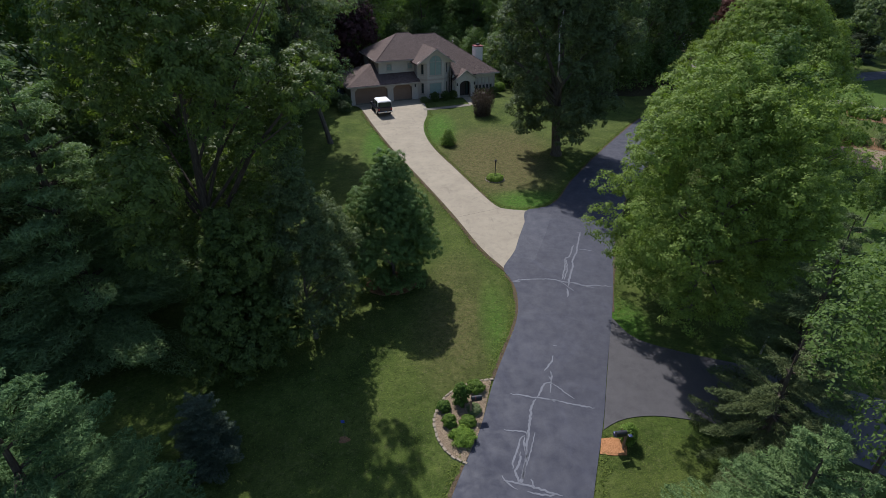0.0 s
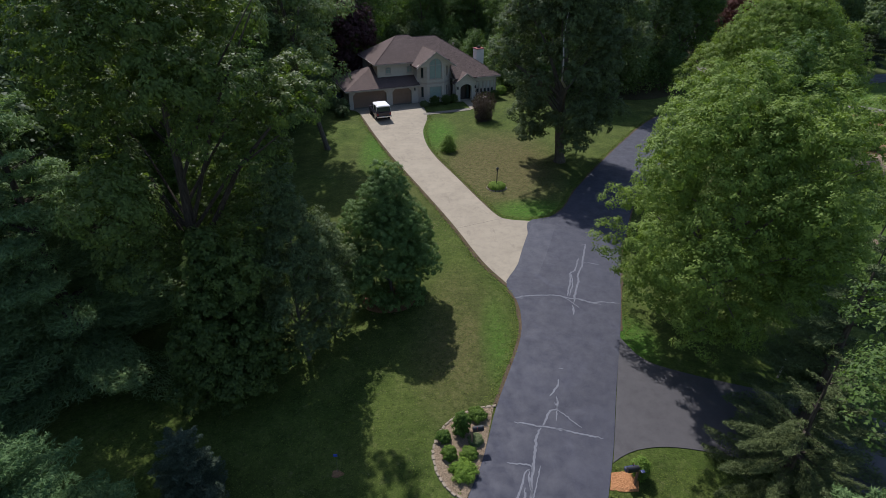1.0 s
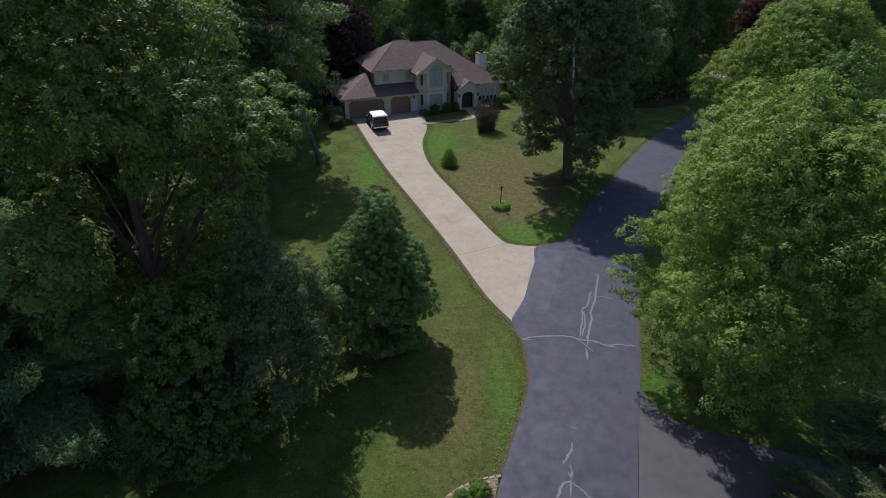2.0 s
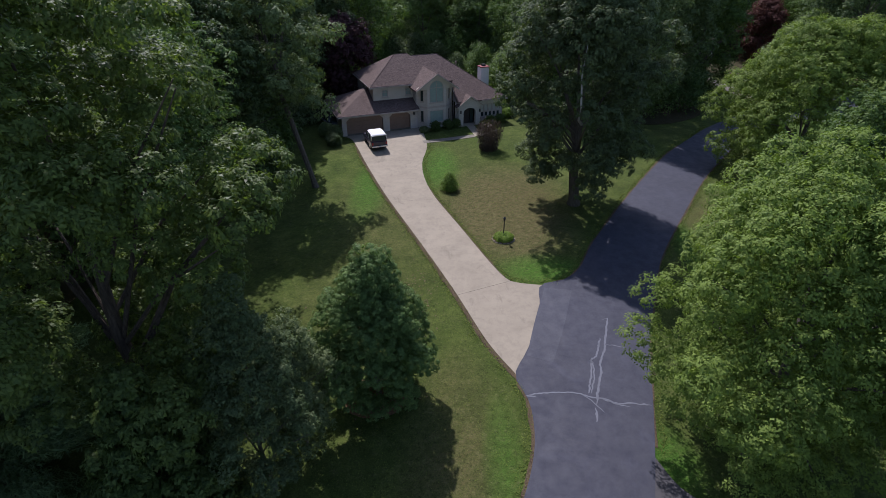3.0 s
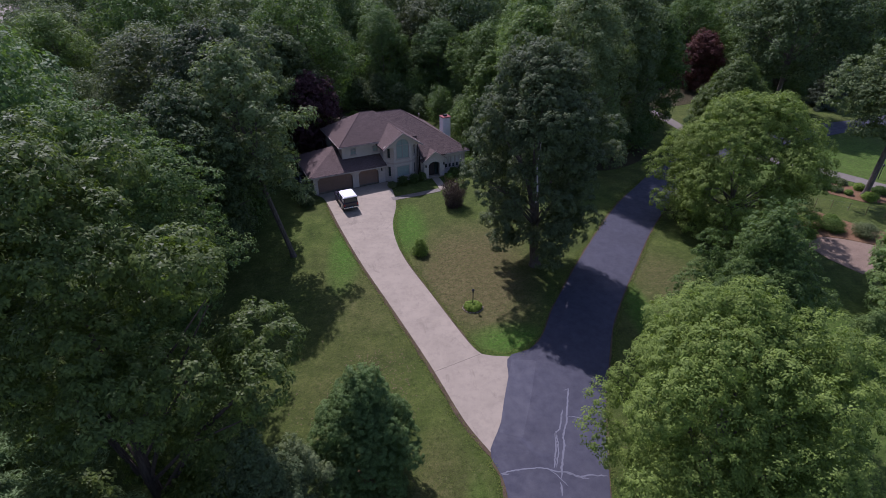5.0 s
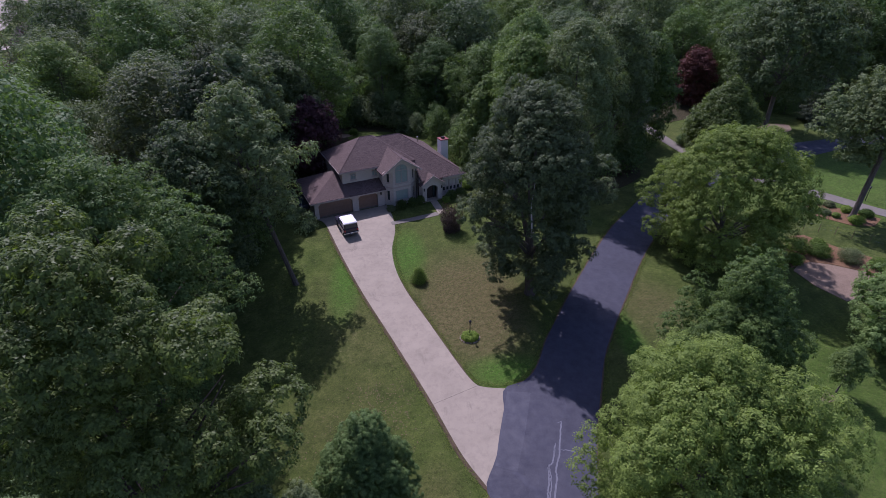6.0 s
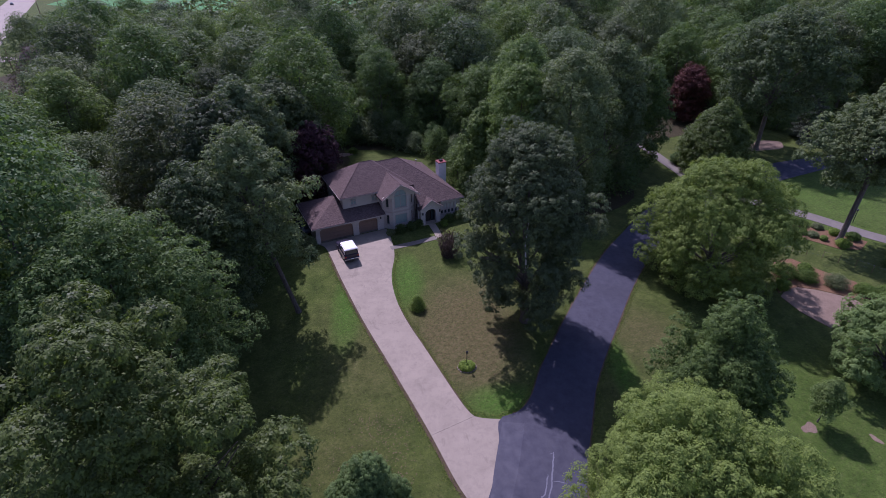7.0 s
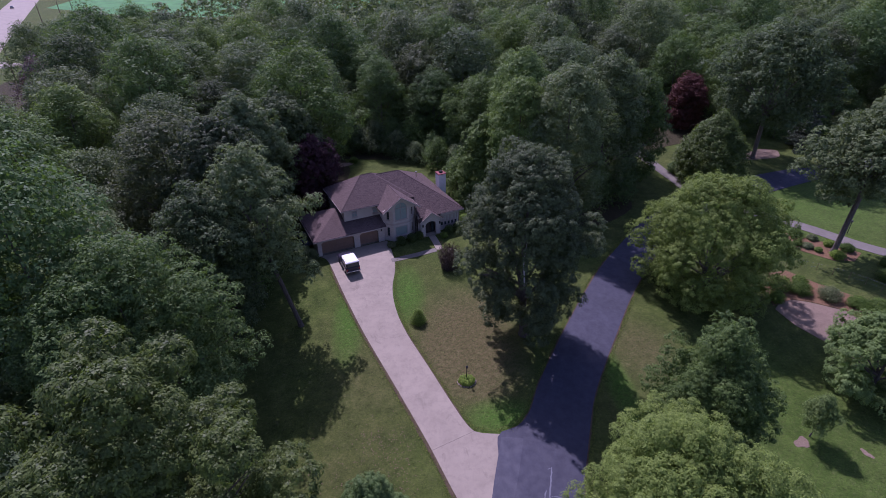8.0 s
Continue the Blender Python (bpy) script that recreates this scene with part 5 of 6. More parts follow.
def mailbox(x, y, rot, label, boxes, h=1.05):
    g = thing("mailbox", pose(x, y, float(ground_z(x, y)), 0, 0, rot), label, "mailbox")
    part("post", boxed(-0.05, 0.05, -0.05, 0.05, -0.3, h, bev=0.01), WOOD, g)
    part("arm", boxed(-0.05, 0.5, -0.04, 0.04, h - 0.1, h - 0.003, bev=0.01), WOOD, g)
    for k in range(boxes):
        y0 = (k - (boxes - 1) / 2) * 0.34
        bm = bmesh.new()
        ring = [(0.02, y0 - 0.1, h + 0.003), (0.02, y0 + 0.1, h + 0.003)] + [(0.02, y0 + 0.1 * math.cos(a), h + 0.16 + 0.1 * math.sin(a)) for a in np.linspace(0, math.pi, 9)]
        prism(bm, ring, (0.52, 0, 0))
        bx = part("box", bm, BLACK, g)
        part("door", prism(bmesh.new(), [(0.545, y_ * 1.0, z_) for _, y_, z_ in ring], (0.012, 0, 0)), BLACK, bx)
        part("flag", boxed(0.2, 0.23, y0 - 0.13, y0 - 0.11, h + 0.12, h + 0.34), RED_CLAY if boxes == 1 else BLACK, bx)
    return g


mailbox(1.45, 19.9, 10, "black mailbox on a post above a planted bed", 1)
pair = mailbox(8.85, 17.75, 190, "black mailbox and blue paper box on a wooden post", 1)
part("paper_box", boxed(-0.02, 0.5, -0.34, -0.12, 0.78, 0.98, bev=0.03), BLUE_BOX, pair, "dark blue paper box")
part("bracket", boxed(-0.16, 0.02, 0.14, 0.3, 1.16, 1.22, bev=0.02), BLUE_BOX, pair, "blue bracket")
patch("chip_bed", [(7.95, 18.35), (8.5, 18.42), (9.0, 18.3), (9.1, 17.9), (8.95, 17.4), (8.3, 17.36), (7.66, 17.45)], 0.04, MULCH_ORANGE, "", "bed of bright orange wood chips under mailboxes", "mulch bed", dome=0.05)
shrub(9.2, 18.2, "leafy vine at the foot of the mailbox post", L_SHRUB, 420, 1.2, 0.55, 40, 50, 0.1)


def ring_bed():
    bed = patch("planting_bed", ellipse(5.15, 49.2, 0.85, 0.72, 22), 0.03, MULCH, "", "round planted bed edged with pale stones", "flower bed", dome=0.1)
    edging(bed, [tuple(p) for p in np.vstack([ellipse(5.15, 49.2, 0.92, 0.78, 22), ellipse(5.15, 49.2, 0.92, 0.78, 22)[:1]])], 12)
    for i in range(9):
        a = i * math.tau / 8
        r = 0.48 if i < 8 else 0.0
        shrub(5.15 + r * math.cos(a), 49.2 + r * 0.8 * math.sin(a), "bright green hosta in a round bed", L_BRIGHT, 430 + i, 0.42, 0.32, 12, 30, 0.13, "hosta", name="hosta", group="hostas round the post")
    g = thing("lamp_post", pose(5.15, 49.3, float(ground_z(5.15, 49.3))), "slim dark lamp post in a round bed", "lamp post")
    part("post", tube(bmesh.new(), [(0, 0, -0.2), (0, 0, 1.7)], [0.05, 0.04], 8), BLACK, g)
    lamp = disc(bmesh.new(), 0, 0, 1.7, 1.95, 0.08, 0.12, 8)
    disc(lamp, 0, 0, 1.95, 2.08, 0.15, 0.02, 8)
    part("lantern", lamp, BLACK, g)


ring_bed()


def stake():
    g = thing("garden_stake", pose(-4.95, 18.4, float(ground_z(-4.95, 18.4))), "thin stake with a small blue tag in the lawn", "stake")
    part("rod", tube(bmesh.new(), [(0, 0, -0.2), (0.02, 0, 1.15)], [0.015, 0.012], 5), STEEL, g)
    part("tag", boxed(-0.08, 0.1, -0.012, 0.012, 1.1, 1.26, bev=0.005), simple("blue_tag", (0.03, 0.06, 0.3), 0.5), g)


stake()
patch("tree_ring", ellipse(-3.75, 31.75, 1.85, 1.4, 26, 0, 0.12, 8), 0.03, MULCH, "", "ring of brown bark mulch under a young pear", "mulch bed", dome=0.08)
patch("bare_patch", ellipse(34.6, 39.6, 0.8, 0.5, 18, 0.4, 0.35, 4), 0.02, CHIPS, "", "bare worn soil beside a young tree", "bare soil")
patch("bare_patch", ellipse(39.7, 38.1, 0.25, 0.6, 14, 0.4, 0.35, 5), 0.02, CHIPS, "", "small bare strip in the mown lawn", "bare soil")
patch("bare_patch", ellipse(-4.95, 18.3, 0.28, 0.2, 16, 0, 0.3, 2), 0.02, MULCH, "", "small reddish bare patch round a stake", "bare soil")
strip("soil_edge", [(-10.2, 69.2), (-8.75, 65.2), (-5.85, 57.5), (-2.32, 49.1), (0.62, 42.0), (2.8, 36.3), (4.35, 33.5)], 0.24, 0.012, 0.05, SOIL, "narrow strip of bare soil along the drive", "soil")
strip("soil_edge", [(5.0, 31.6), (5.0, 29.2), (4.56, 27.2), (3.7, 24.85), (2.75, 22.4)], 0.2, 0.012, 0.05, SOIL, "narrow strip of bare soil along the lane", "soil")
patch("tree_ring", ellipse(-3.6, 31.5, 1.6, 1.3, 20, 0, 0.1, 8), 0.03, MULCH, "", "mulch ring under a young tree", "mulch bed", dome=0.08)

def marker_post():
    x, y = 19.05, 24.5
    g = thing("marker_post", pose(x, y, float(ground_z(x, y)), 2, 1, 0), "pale grey post with a small cap beside the side drive", "post")
    part("post", tube(bmesh.new(), [(0, 0, -0.3), (0, 0, 1.4)], [0.05, 0.05], 10), WOOD_PALE, g)
    part("cap", disc(bmesh.new(), 0, 0, 1.4, 1.5, 0.08, 0.03, 10), WHITE, g)
    part("tag", boxed(-0.09, 0.09, -0.065, -0.052, 1.18, 1.34, bev=0.004), STEEL, g)


marker_post()


def garden_lamp():
    x, y = 66.8, 75.9
    g = thing("garden_lamp", pose(x, y, float(ground_z(x, y))), "slim dark lamp on a low post in the lawn", "lamp post")
    part("post", tube(bmesh.new(), [(0, 0, -0.2), (0, 0, 1.9)], [0.06, 0.05], 8), BLACK, g)
    lamp = disc(bmesh.new(), 0, 0, 1.9, 2.15, 0.1, 0.15, 8)
    disc(lamp, 0, 0, 2.15, 2.3, 0.19, 0.03, 8)
    part("lantern", lamp, BLACK, g)


garden_lamp()


def fallen_leaves(cx, cy, rx, ry, n, seed):
    """Dry curled leaves lying scattered over the turf."""
    rng = np.random.default_rng(seed)
    p = rng.normal(0, 0.5, (n, 2)) * (rx, ry) + (cx, cy)
    pos = np.c_[p, ground_z(p[:, 0], p[:, 1]) + 0.04]
    ln = rng.uniform(0.08, 0.17, n)
    ob = new("fallen_leaves", leaf_mesh("fallen_leaves", pos, rng.normal(0, 0.35, (n, 3)) + np.array((0, 0, 1)), rng.normal(size=(n, 3)), ln, ln * 0.8, DRY_LEAF))
    tagged(ob, "dry tan leaves scattered over the grass", "leaves", "", "stuff")


DRY_LEAF = simple("dry_leaf", (0.15, 0.11, 0.06), 0.85, vary=0.35, scale=5)
fallen_leaves(-3.6, 42.6, 2.6, 2.2, 150, 61)
fallen_leaves(-1.6, 39.5, 1.6, 4.5, 130, 62)
fallen_leaves(-6.5, 38.0, 4.0, 5.0, 120, 63)
fallen_leaves(-3.7, 31.6, 2.0, 1.6, 120, 64)


# garden to the east
patch("garden_bed", [(44.2, 58.6), (44.7, 55.5), (46.2, 52.6), (49.5, 53.4), (53.2, 55.3), (52.6, 57.6), (49.5, 59.6), (46.5, 60.6)], 0.05, CHIPS, "", "pale wood-chip patch in a garden", "garden bed", dome=0.05)
patch("garden_bed", [(44.4, 59.2), (46.5, 60.7), (49.6, 59.7), (52.7, 57.7), (55.5, 57.0), (55.8, 60.5), (53.2, 63.4), (51.0, 66.8), (48.4, 66.4), (45.6, 63)], 0.04, MULCH, "", "bark-mulched garden bed with perennials", "garden bed", dome=0.05)
patch("garden_bed", [(56.3, 73.4), (56.5, 71.6), (59.2, 68.7), (62.0, 68.2), (64.6, 70.2), (61.8, 73.4), (58.9, 75.6), (57.5, 76.8)], 0.04, MULCH, "", "curving mulch bed along a drive", "garden bed", dome=0.05)
patch("garden_bed", ellipse(-11.8, 108.8, 1.6, 1.0, 18, 0.3, 0.3, 12), 0.04, CHIPS, "", "small pale wood-chip bed behind the house", "garden bed", dome=0.2)
shrub(-10.2, 109.6, "low green shrub at the edge of a back lawn", L_SHRUB, 473, 1.1, 1.0, 30, 40, 0.16)
patch("tree_ring", ellipse(73.5, 109.2, 5.2, 2.3, 22, 0.35, 0.2, 9), 0.04, CHIPS, "", "pale mulch ring under a large tree", "mulch bed", dome=0.1)
for i, (x, y, hh, r, mat) in enumerate(((47.2, 62.8, 1.5, 1.6, L_SHRUB), (49.5, 61.8, 1.2, 1.3, L_SHRUB), (52.3, 60.2, 1.3, 1.4, L_GREY), (45.3, 60.3, 1.0, 1.0, L_BRIGHT), (54.8, 58.5, 0.8, 1.3, L_SHRUB), (57.0, 57.5, 0.9, 1.4, L_SHRUB),
                                        (51.0, 64.0, 0.7, 0.8, L_SHRUB), (58.4, 75.9, 0.8, 0.9, L_SHRUB), (60.2, 74.6, 0.6, 0.7, L_GREY), (57.0, 73.3, 0.7, 0.6, L_SHRUB), (57.9, 72.4, 0.6, 0.7, L_GREY), (58.7, 71.2, 0.6, 0.5, L_SHRUB), (61.3, 72.6, 0.8, 0.7, L_BRIGHT), (60.2, 69.3, 0.9, 0.9, L_BRIGHT), (62.9, 71.0, 0.9, 0.9, L_SHRUB),
                                        (66.0, 66.5, 1.0, 1.5, L_SHRUB), (69, 65, 1.2, 1.8, L_SHRUB), (63, 63.5, 1.0, 1.4, L_SHRUB))):
    shrub(x, y, "grey-green perennial in a wood-chip bed" if mat is L_GREY else "leafy green perennial in a mulched bed", mat, 500 + i, hh * 1.15, r * 1.3, 45, 50, 0.15, "perennial", name="perennial", group="garden perennials")


def fence(points):
    f = thing("wire_fence", pose(0, 0, 0), "thin wire garden fence on slim posts", "fence")
    c = spline(points, 0.5)
    n = 9
    q = resample(c, n)
    for p in q:
        part("post", tube(bmesh.new(), [(*p, float(ground_z(*p)) - 0.1), (*p, float(ground_z(*p)) + 1.2)], [0.03, 0.025], 5), WOOD, f)
    for hgt in (0.5, 1.1):
        part("wire", tube(bmesh.new(), [(*p, float(ground_z(*p)) + hgt) for p in q], [0.008] * n, 4), STEEL, f)


fence([(50, 68.5), (54, 67.2), (58, 64), (61, 59.5)])

# shrubs by the house, placed in the house's own axes
HM = pose(-3.5, 77.3, 0, 0, 0, 22)
for i, (u, v, hh, r, mat, lab) in enumerate(((1.9, -1.5, 1.25, 0.95, L_GLOSS, "clipped dark evergreen under a bay window"), (3.6, -1.4, 1.2, 0.9, L_GLOSS, "clipped dark evergreen under a bay window"), (4.9, -1.2, 1.2, 0.8, L_GLOSS, "clipped dark evergreen beside the porch"),
                                             (9.6, -1.6, 1.2, 1.0, L_GLOSS, "clipped dark evergreen under the wing windows"), (11.2, -1.5, 1.2, 1.0, L_GLOSS, "clipped dark evergreen under the wing windows"), (8.3, -2.6, 0.9, 0.7, L_SHRUB, "low green shrub beside the porch path"),
                                             (0.3, -1.5, 0.7, 0.8, L_GREY, "grey-green low plants beside the garage"), (13.3, 0.5, 1.2, 1.1, L_BRIGHT, "bright green shrub at the corner of the house"), (13.9, 2.4, 1.3, 1.1, L_SHRUB, "green shrub at the side of the house"),
                                             (-10.8, -0.2, 1.9, 1.3, L_OAK, "rounded green shrub at the corner of the garage"), (-11.6, 1.6, 1.8, 1.3, L_OAK, "rounded green shrub beside the garage"), (-11.4, -2.0, 1.5, 1.2, L_OAK, "rounded green shrub beside the drive"))):
    p = HM @ Vector((u, v, 0))
    shrub(p.x, p.y, lab, mat, 450 + i, hh, r, 46, 60, 0.12)


def spiky_shrub(x, y, label, leafmat, seed, height, radius, stems=90):
    """Upright shoots that fan out from one foot, each feathered with narrow leaves."""
    rng = np.random.default_rng(seed)
    root = thing("shrub", pose(x, y, float(ground_z(x, y)), 0, 0, 0), label, "shrub")
    P, A = [], []
    for k in range(stems):
        a, r = k * 2.39996, radius * math.sqrt((k + 0.5) / stems)
        hh = height * rng.uniform(0.72, 1.05) * (1 - 0.1 * (r / radius) ** 2)
        tip = np.array((r * math.cos(a), r * math.sin(a), hh))
        n = 46
        q = rng.uniform(0.02, 1.0, n)
        way = np.c_[tip[0] * (0.55 + 0.45 * q), tip[1] * (0.55 + 0.45 * q), tip[2] * q]
        P.append(way + rng.normal(0, 0.09, (n, 3)))
        A.append(np.tile(tip / np.linalg.norm(tip) * 1.4, (n, 1)) + rng.normal(0, 0.35, (n, 3)))
        if k % 18 == 0:
            part("stem", tube(bmesh.new(), [(0.05 * math.cos(a), 0.05 * math.sin(a), -0.1), tuple(tip * 0.5), tuple(tip * 0.92)], [0.035, 0.025, 0.01], 5), BARK_BROWN, root)
    P, A = np.vstack(P), np.vstack(A)
    ln = rng.uniform(0.2, 0.42, len(P))
    nr = P * np.array((1, 1, 0)) + np.array((0, 0, 0.5)) + rng.normal(0, 0.5, P.shape)
    mesh_part("foliage", leaf_mesh("foliage", P, nr, A, ln, ln * 0.28, leafmat), root)


spiky_shrub(5.2, 69.9, "purple-brown upright ornamental shrub on the lawn", L_PURPLE, 470, 3.5, 1.75)
shrub(51.4, 101.6, "low clipped dark green shrub beside a drive", L_PEAR, 472, 2.2, 2.0, 60, 60, 0.16)
shrub(0.57, 59.0, "small conical green shrub on the front lawn", L_SHRUB, 471, 2.1, 1.5, 50, 50, 0.13, profile=pyramid)


# ---- far things: a neighbour's house, poles along the highway, a car on it ----
def cottage():
    h = thing("cottage", pose(51, 131, 0.3, 0, 0, 20), "low house with a brown roof among the trees", "house")
    for p0, p1, holes in (((-5, -3.5), (5, -3.5), ((1.0, 2.4, 0.9, 2.1), (4.4, 5.4, 0.0, 2.1), (7.0, 8.6, 0.9, 2.1))), ((5, -3.3), (5, 3.3), ()), ((5, 3.5), (-5, 3.5), ()), ((-5, 3.3), (-5, -3.3), ())):
        wall("wall", h, p0, p1, -0.3, 2.7, 0.2, STUCCO, holes)
    m, _ = at_wall((-5, -3.5), (5, -3.5))
    for a, b in ((1.0, 2.4), (7.0, 8.6)):
        window(h, m, a, b, 0.9, 2.1, 1)
    dm = boxed(4.4, 5.4, 0.06, 0.12, 0.0, 2.1)
    dm.transform(m)
    part("door", dm, SHUTTER, h)
    roof("roof", h, [[(-5.6, -4.1, 2.7), (5.6, -4.1, 2.7), (5.6, 0, 5.0), (-5.6, 0, 5.0)], [(5.6, 4.1, 2.7), (-5.6, 4.1, 2.7), (-5.6, 0, 5.0), (5.6, 0, 5.0)]])


cottage()


def utility_pole(x, y, rot, h=11.0):
    g = thing("utility_pole", pose(x, y, float(ground_z(x, y)), 0, 0, rot), "tall wooden utility pole with crossarms beside the highway", "utility pole", "utility poles")
    part("pole", tube(bmesh.new(), [(0, 0, -0.5), (0, 0, h)], [0.2, 0.13], 8), WOOD, g)
    for z, w in ((h - 0.6, 1.5), (h - 1.7, 1.2)):
        part("crossarm", boxed(-w, w, -0.07, 0.07, z, z + 0.16, bev=0.02), WOOD, g)
        for k in (-1, -0.5, 0.5, 1):
            part("insulator", disc(bmesh.new(), k * w * 0.92, 0, z + 0.16, z + 0.36, 0.06, 0.04, 6), STEEL, g)


for x, y in ((-122, 192), (-152, 252), (-181, 316), (-192, 354), (-205, 392)):
    utility_pole(x, y, -60)
saloon(-247, 402, 28, "dark car on the far concrete road", CAR_GREY)


# ---- trees ----
OAK = "tall oak with a broad dark green crown"
tree(-3.6, 31.8, "young pear tree with a dense pyramidal crown", L_PEAR, BARK, 1, 9.9, 0.4, 3.7, teardrop, 420, 120, 0.17, 0.52, 0.13, 8, wob=0.1, bough=0.3, fine=2.5)
tree(-8.0, 26.0, "slender airy tree with small grey-green leaves", L_GREY, BARK, 2, 11.8, 1.6, 3.0, egg, 150, 110, 0.18, 0.55, 0.12, 10, wob=0.3, fine=2.7)
tree(-7.0, 28.6, "small airy tree with grey-green leaves", L_GREY, BARK, 21, 8.4, 1.0, 2.3, egg, 110, 90, 0.17, 0.5, 0.08, 8, wob=0.3, fine=2.7)
tree(-11.0, 23.2, "low dark tree with drooping feathery leaves", L_GLOSS, BARK_BROWN, 3, 10.4, 0.9, 3.6, pyramid, 220, 100, 0.26, 0.75, 0.15, 9, fine=2.7)
tree(-13.2, 27.0, "tall oak with a ragged dark green crown", L_GLOSS, BARK_BROWN, 4, 24.0, 5.0, 7.0, round_top, 440, 140, 0.25, 0.95, 0.38, 11, wob=0.34, fine=2.7, cover=2.5, jag=0.7, heart=0.14)
tree(-21.5, 43.0, "honey locust with a feathery grey-green crown", L_LOCUST, BARK, 5, 20.0, 4.0, 9.6, round_top, 470, 100, 0.28, 1.0, 0.34, 14, wob=0.3, flat=0.6, bough=0.22)
tree(-13.0, 59.4, "tall oak leaning over the lawn", L_OAK, BARK, 6, 21.0, 9.0, 5.6, round_top, 120, 80, 0.36, 0.9, 0.28, 10, lean=(-3.4, 1.2), wob=0.4, bough=0.26, cover=2.4)
tree(-22.0, 82.0, OAK, L_OAK, BARK, 7, 19.5, 4.0, 6.6, round_top, 220, 80, 0.45, 1.2, 0.3, 9)
oak = tree(12.3, 55.9, "large oak on the lawn with a bare dead limb", L_GREY2, BARK, 8, 21.8, 3.2, 7.0, round_top, 700, 100, 0.27, 0.95, 0.5, 14, wob=0.15, bough=0.24, cover=5, lean=(-0.6, 0))
part("dead_limb", tube(bmesh.new(), [(-0.5, -1.5, 8.2), (-1.5, -4.4, 9.4), (-1.7, -5.4, 10.8), (-1.95, -5.5, 13.2), (-1.75, -5.3, 15.2)], [0.14, 0.1, 0.08, 0.055, 0.02], 6), WOOD_PALE, oak, "pale dead limb")
tree(-20.5, 57.5, "woodland oak with a rounded crown beside the lawn", L_OAK, BARK, 27, 18.0, 2.5, 6.3, round_top, 260, 80, 0.34, 1.0, 0.3, 8, wob=0.25, bough=0.22)
tree(-21.5, 69.0, "tall woodland oak beside the lawn", L_GREY2, BARK, 22, 21.5, 3.5, 6.6, round_top, 260, 80, 0.4, 1.1, 0.3, 10, wob=0.28)
tree(11.7, 88.0, "bright leafy maple beside the chimney", L_MAPLE2, BARK, 23, 15.0, 0.2, 4.7, egg, 200, 80, 0.4, 1.0, 0.22, 8, wob=0.25)
tree(36.2, 62.0, "broad maple with a bright green crown", L_MAPLE, BARK, 9, 15.2, 0.6, 8.9, round_top, 740, 105, 0.26, 1.05, 0.36, 14, wob=0.12, bough=0.2, cover=4.6)
tree(16.0, 28.2, "broad maple with bright green leaves beside the lane", L_MAPLE, BARK, 10, 15.2, 2.6, 7.4, round_top, 640, 155, 0.185, 0.85, 0.34, 14, wob=0.24, bough=0.24, jag=0.6, fine=2.3, lift=1.2, cover=4.0)
tree(23.4, 38.0, "upright maple with darker green leaves", L_MAPLE2, BARK, 11, 14.8, 1.4, 5.8, egg, 340, 110, 0.24, 0.75, 0.28, 12, wob=0.3, bough=0.25, jag=0.9, fine=2.7, lift=1.6)
tree(45.5, 45.0, "low rounded tree with dense green leaves", L_LOCUST, BARK, 12, 8.3, 0.8, 6.0, ball, 240, 100, 0.3, 1.0, 0.25, 9)
tree(35.7, 40.1, "small young tree on a slim trunk", L_LOCUST, BARK, 13, 5.2, 1.8, 1.7, egg, 60, 70, 0.18, 0.45, 0.06, 7, wob=0.3)
tree(60.6, 70.8, "tall airy oak on a bare leaning trunk", L_OAK, BARK, 14, 22.5, 10.0, 7.4, egg, 260, 90, 0.40, 1.0, 0.36, 12, lean=(1.4, 0.5), wob=0.25, cover=4.5)
tree(70.4, 107.3, "tall oak with a very broad crown on a bare trunk", L_OAK, BARK, 15, 25.0, 8.0, 11.5, round_top, 330, 80, 0.5, 1.2, 0.42, 12, bough=0.2, cover=5)
tree(55.0, 96.5, "rounded dark green maple beside the far lane", L_GLOSS, BARK, 16, 12.8, 0.15, 6.4, egg, 300, 80, 0.38, 1.0, 0.25, 8, wob=0.06, bough=0.16, cover=6)
tree(64.5, 126.5, "dark red maple at the edge of the woods", L_RED, BARK, 17, 12.0, 0.8, 5.0, ball, 170, 60, 0.42, 1.0, 0.25, 7, bough=0.2, cover=5)
tree(-72.0, 124.0, "half-bare tree with browned leaves", L_BROWN, BARK_BROWN, 24, 18.5, 2.0, 5.8, egg, 90, 40, 0.5, 1.2, 0.22, 10, wob=0.3)
tree(-80.0, 137.0, "half-bare tree with browned leaves", L_BROWN, BARK_BROWN, 25, 17.5, 2.0, 5.4, egg, 80, 40, 0.5, 1.1, 0.22, 10, wob=0.3)
tree(-18.6, 92.0, "tall oak behind the garage", L_OAK, BARK, 26, 17.6, 4.0, 6.4, round_top, 220, 80, 0.42, 1.1, 0.28, 8, wob=0.25, bough=0.22)
tree(-14.3, 88.6, "purple-leaved plum behind the house", L_PLUM, BARK_BROWN, 18, 12.0, 1.5, 4.8, round_top, 150, 60, 0.42, 1.1, 0.22, 7)
tree(15.4, 12.4, "slender tree with bright green leaves", L_MAPLE2, BARK_BROWN, 19, 16.8, 8.5, 4.5, egg, 80, 150, 0.20, 0.55, 0.1, 6, wob=0.3, fine=2.7)
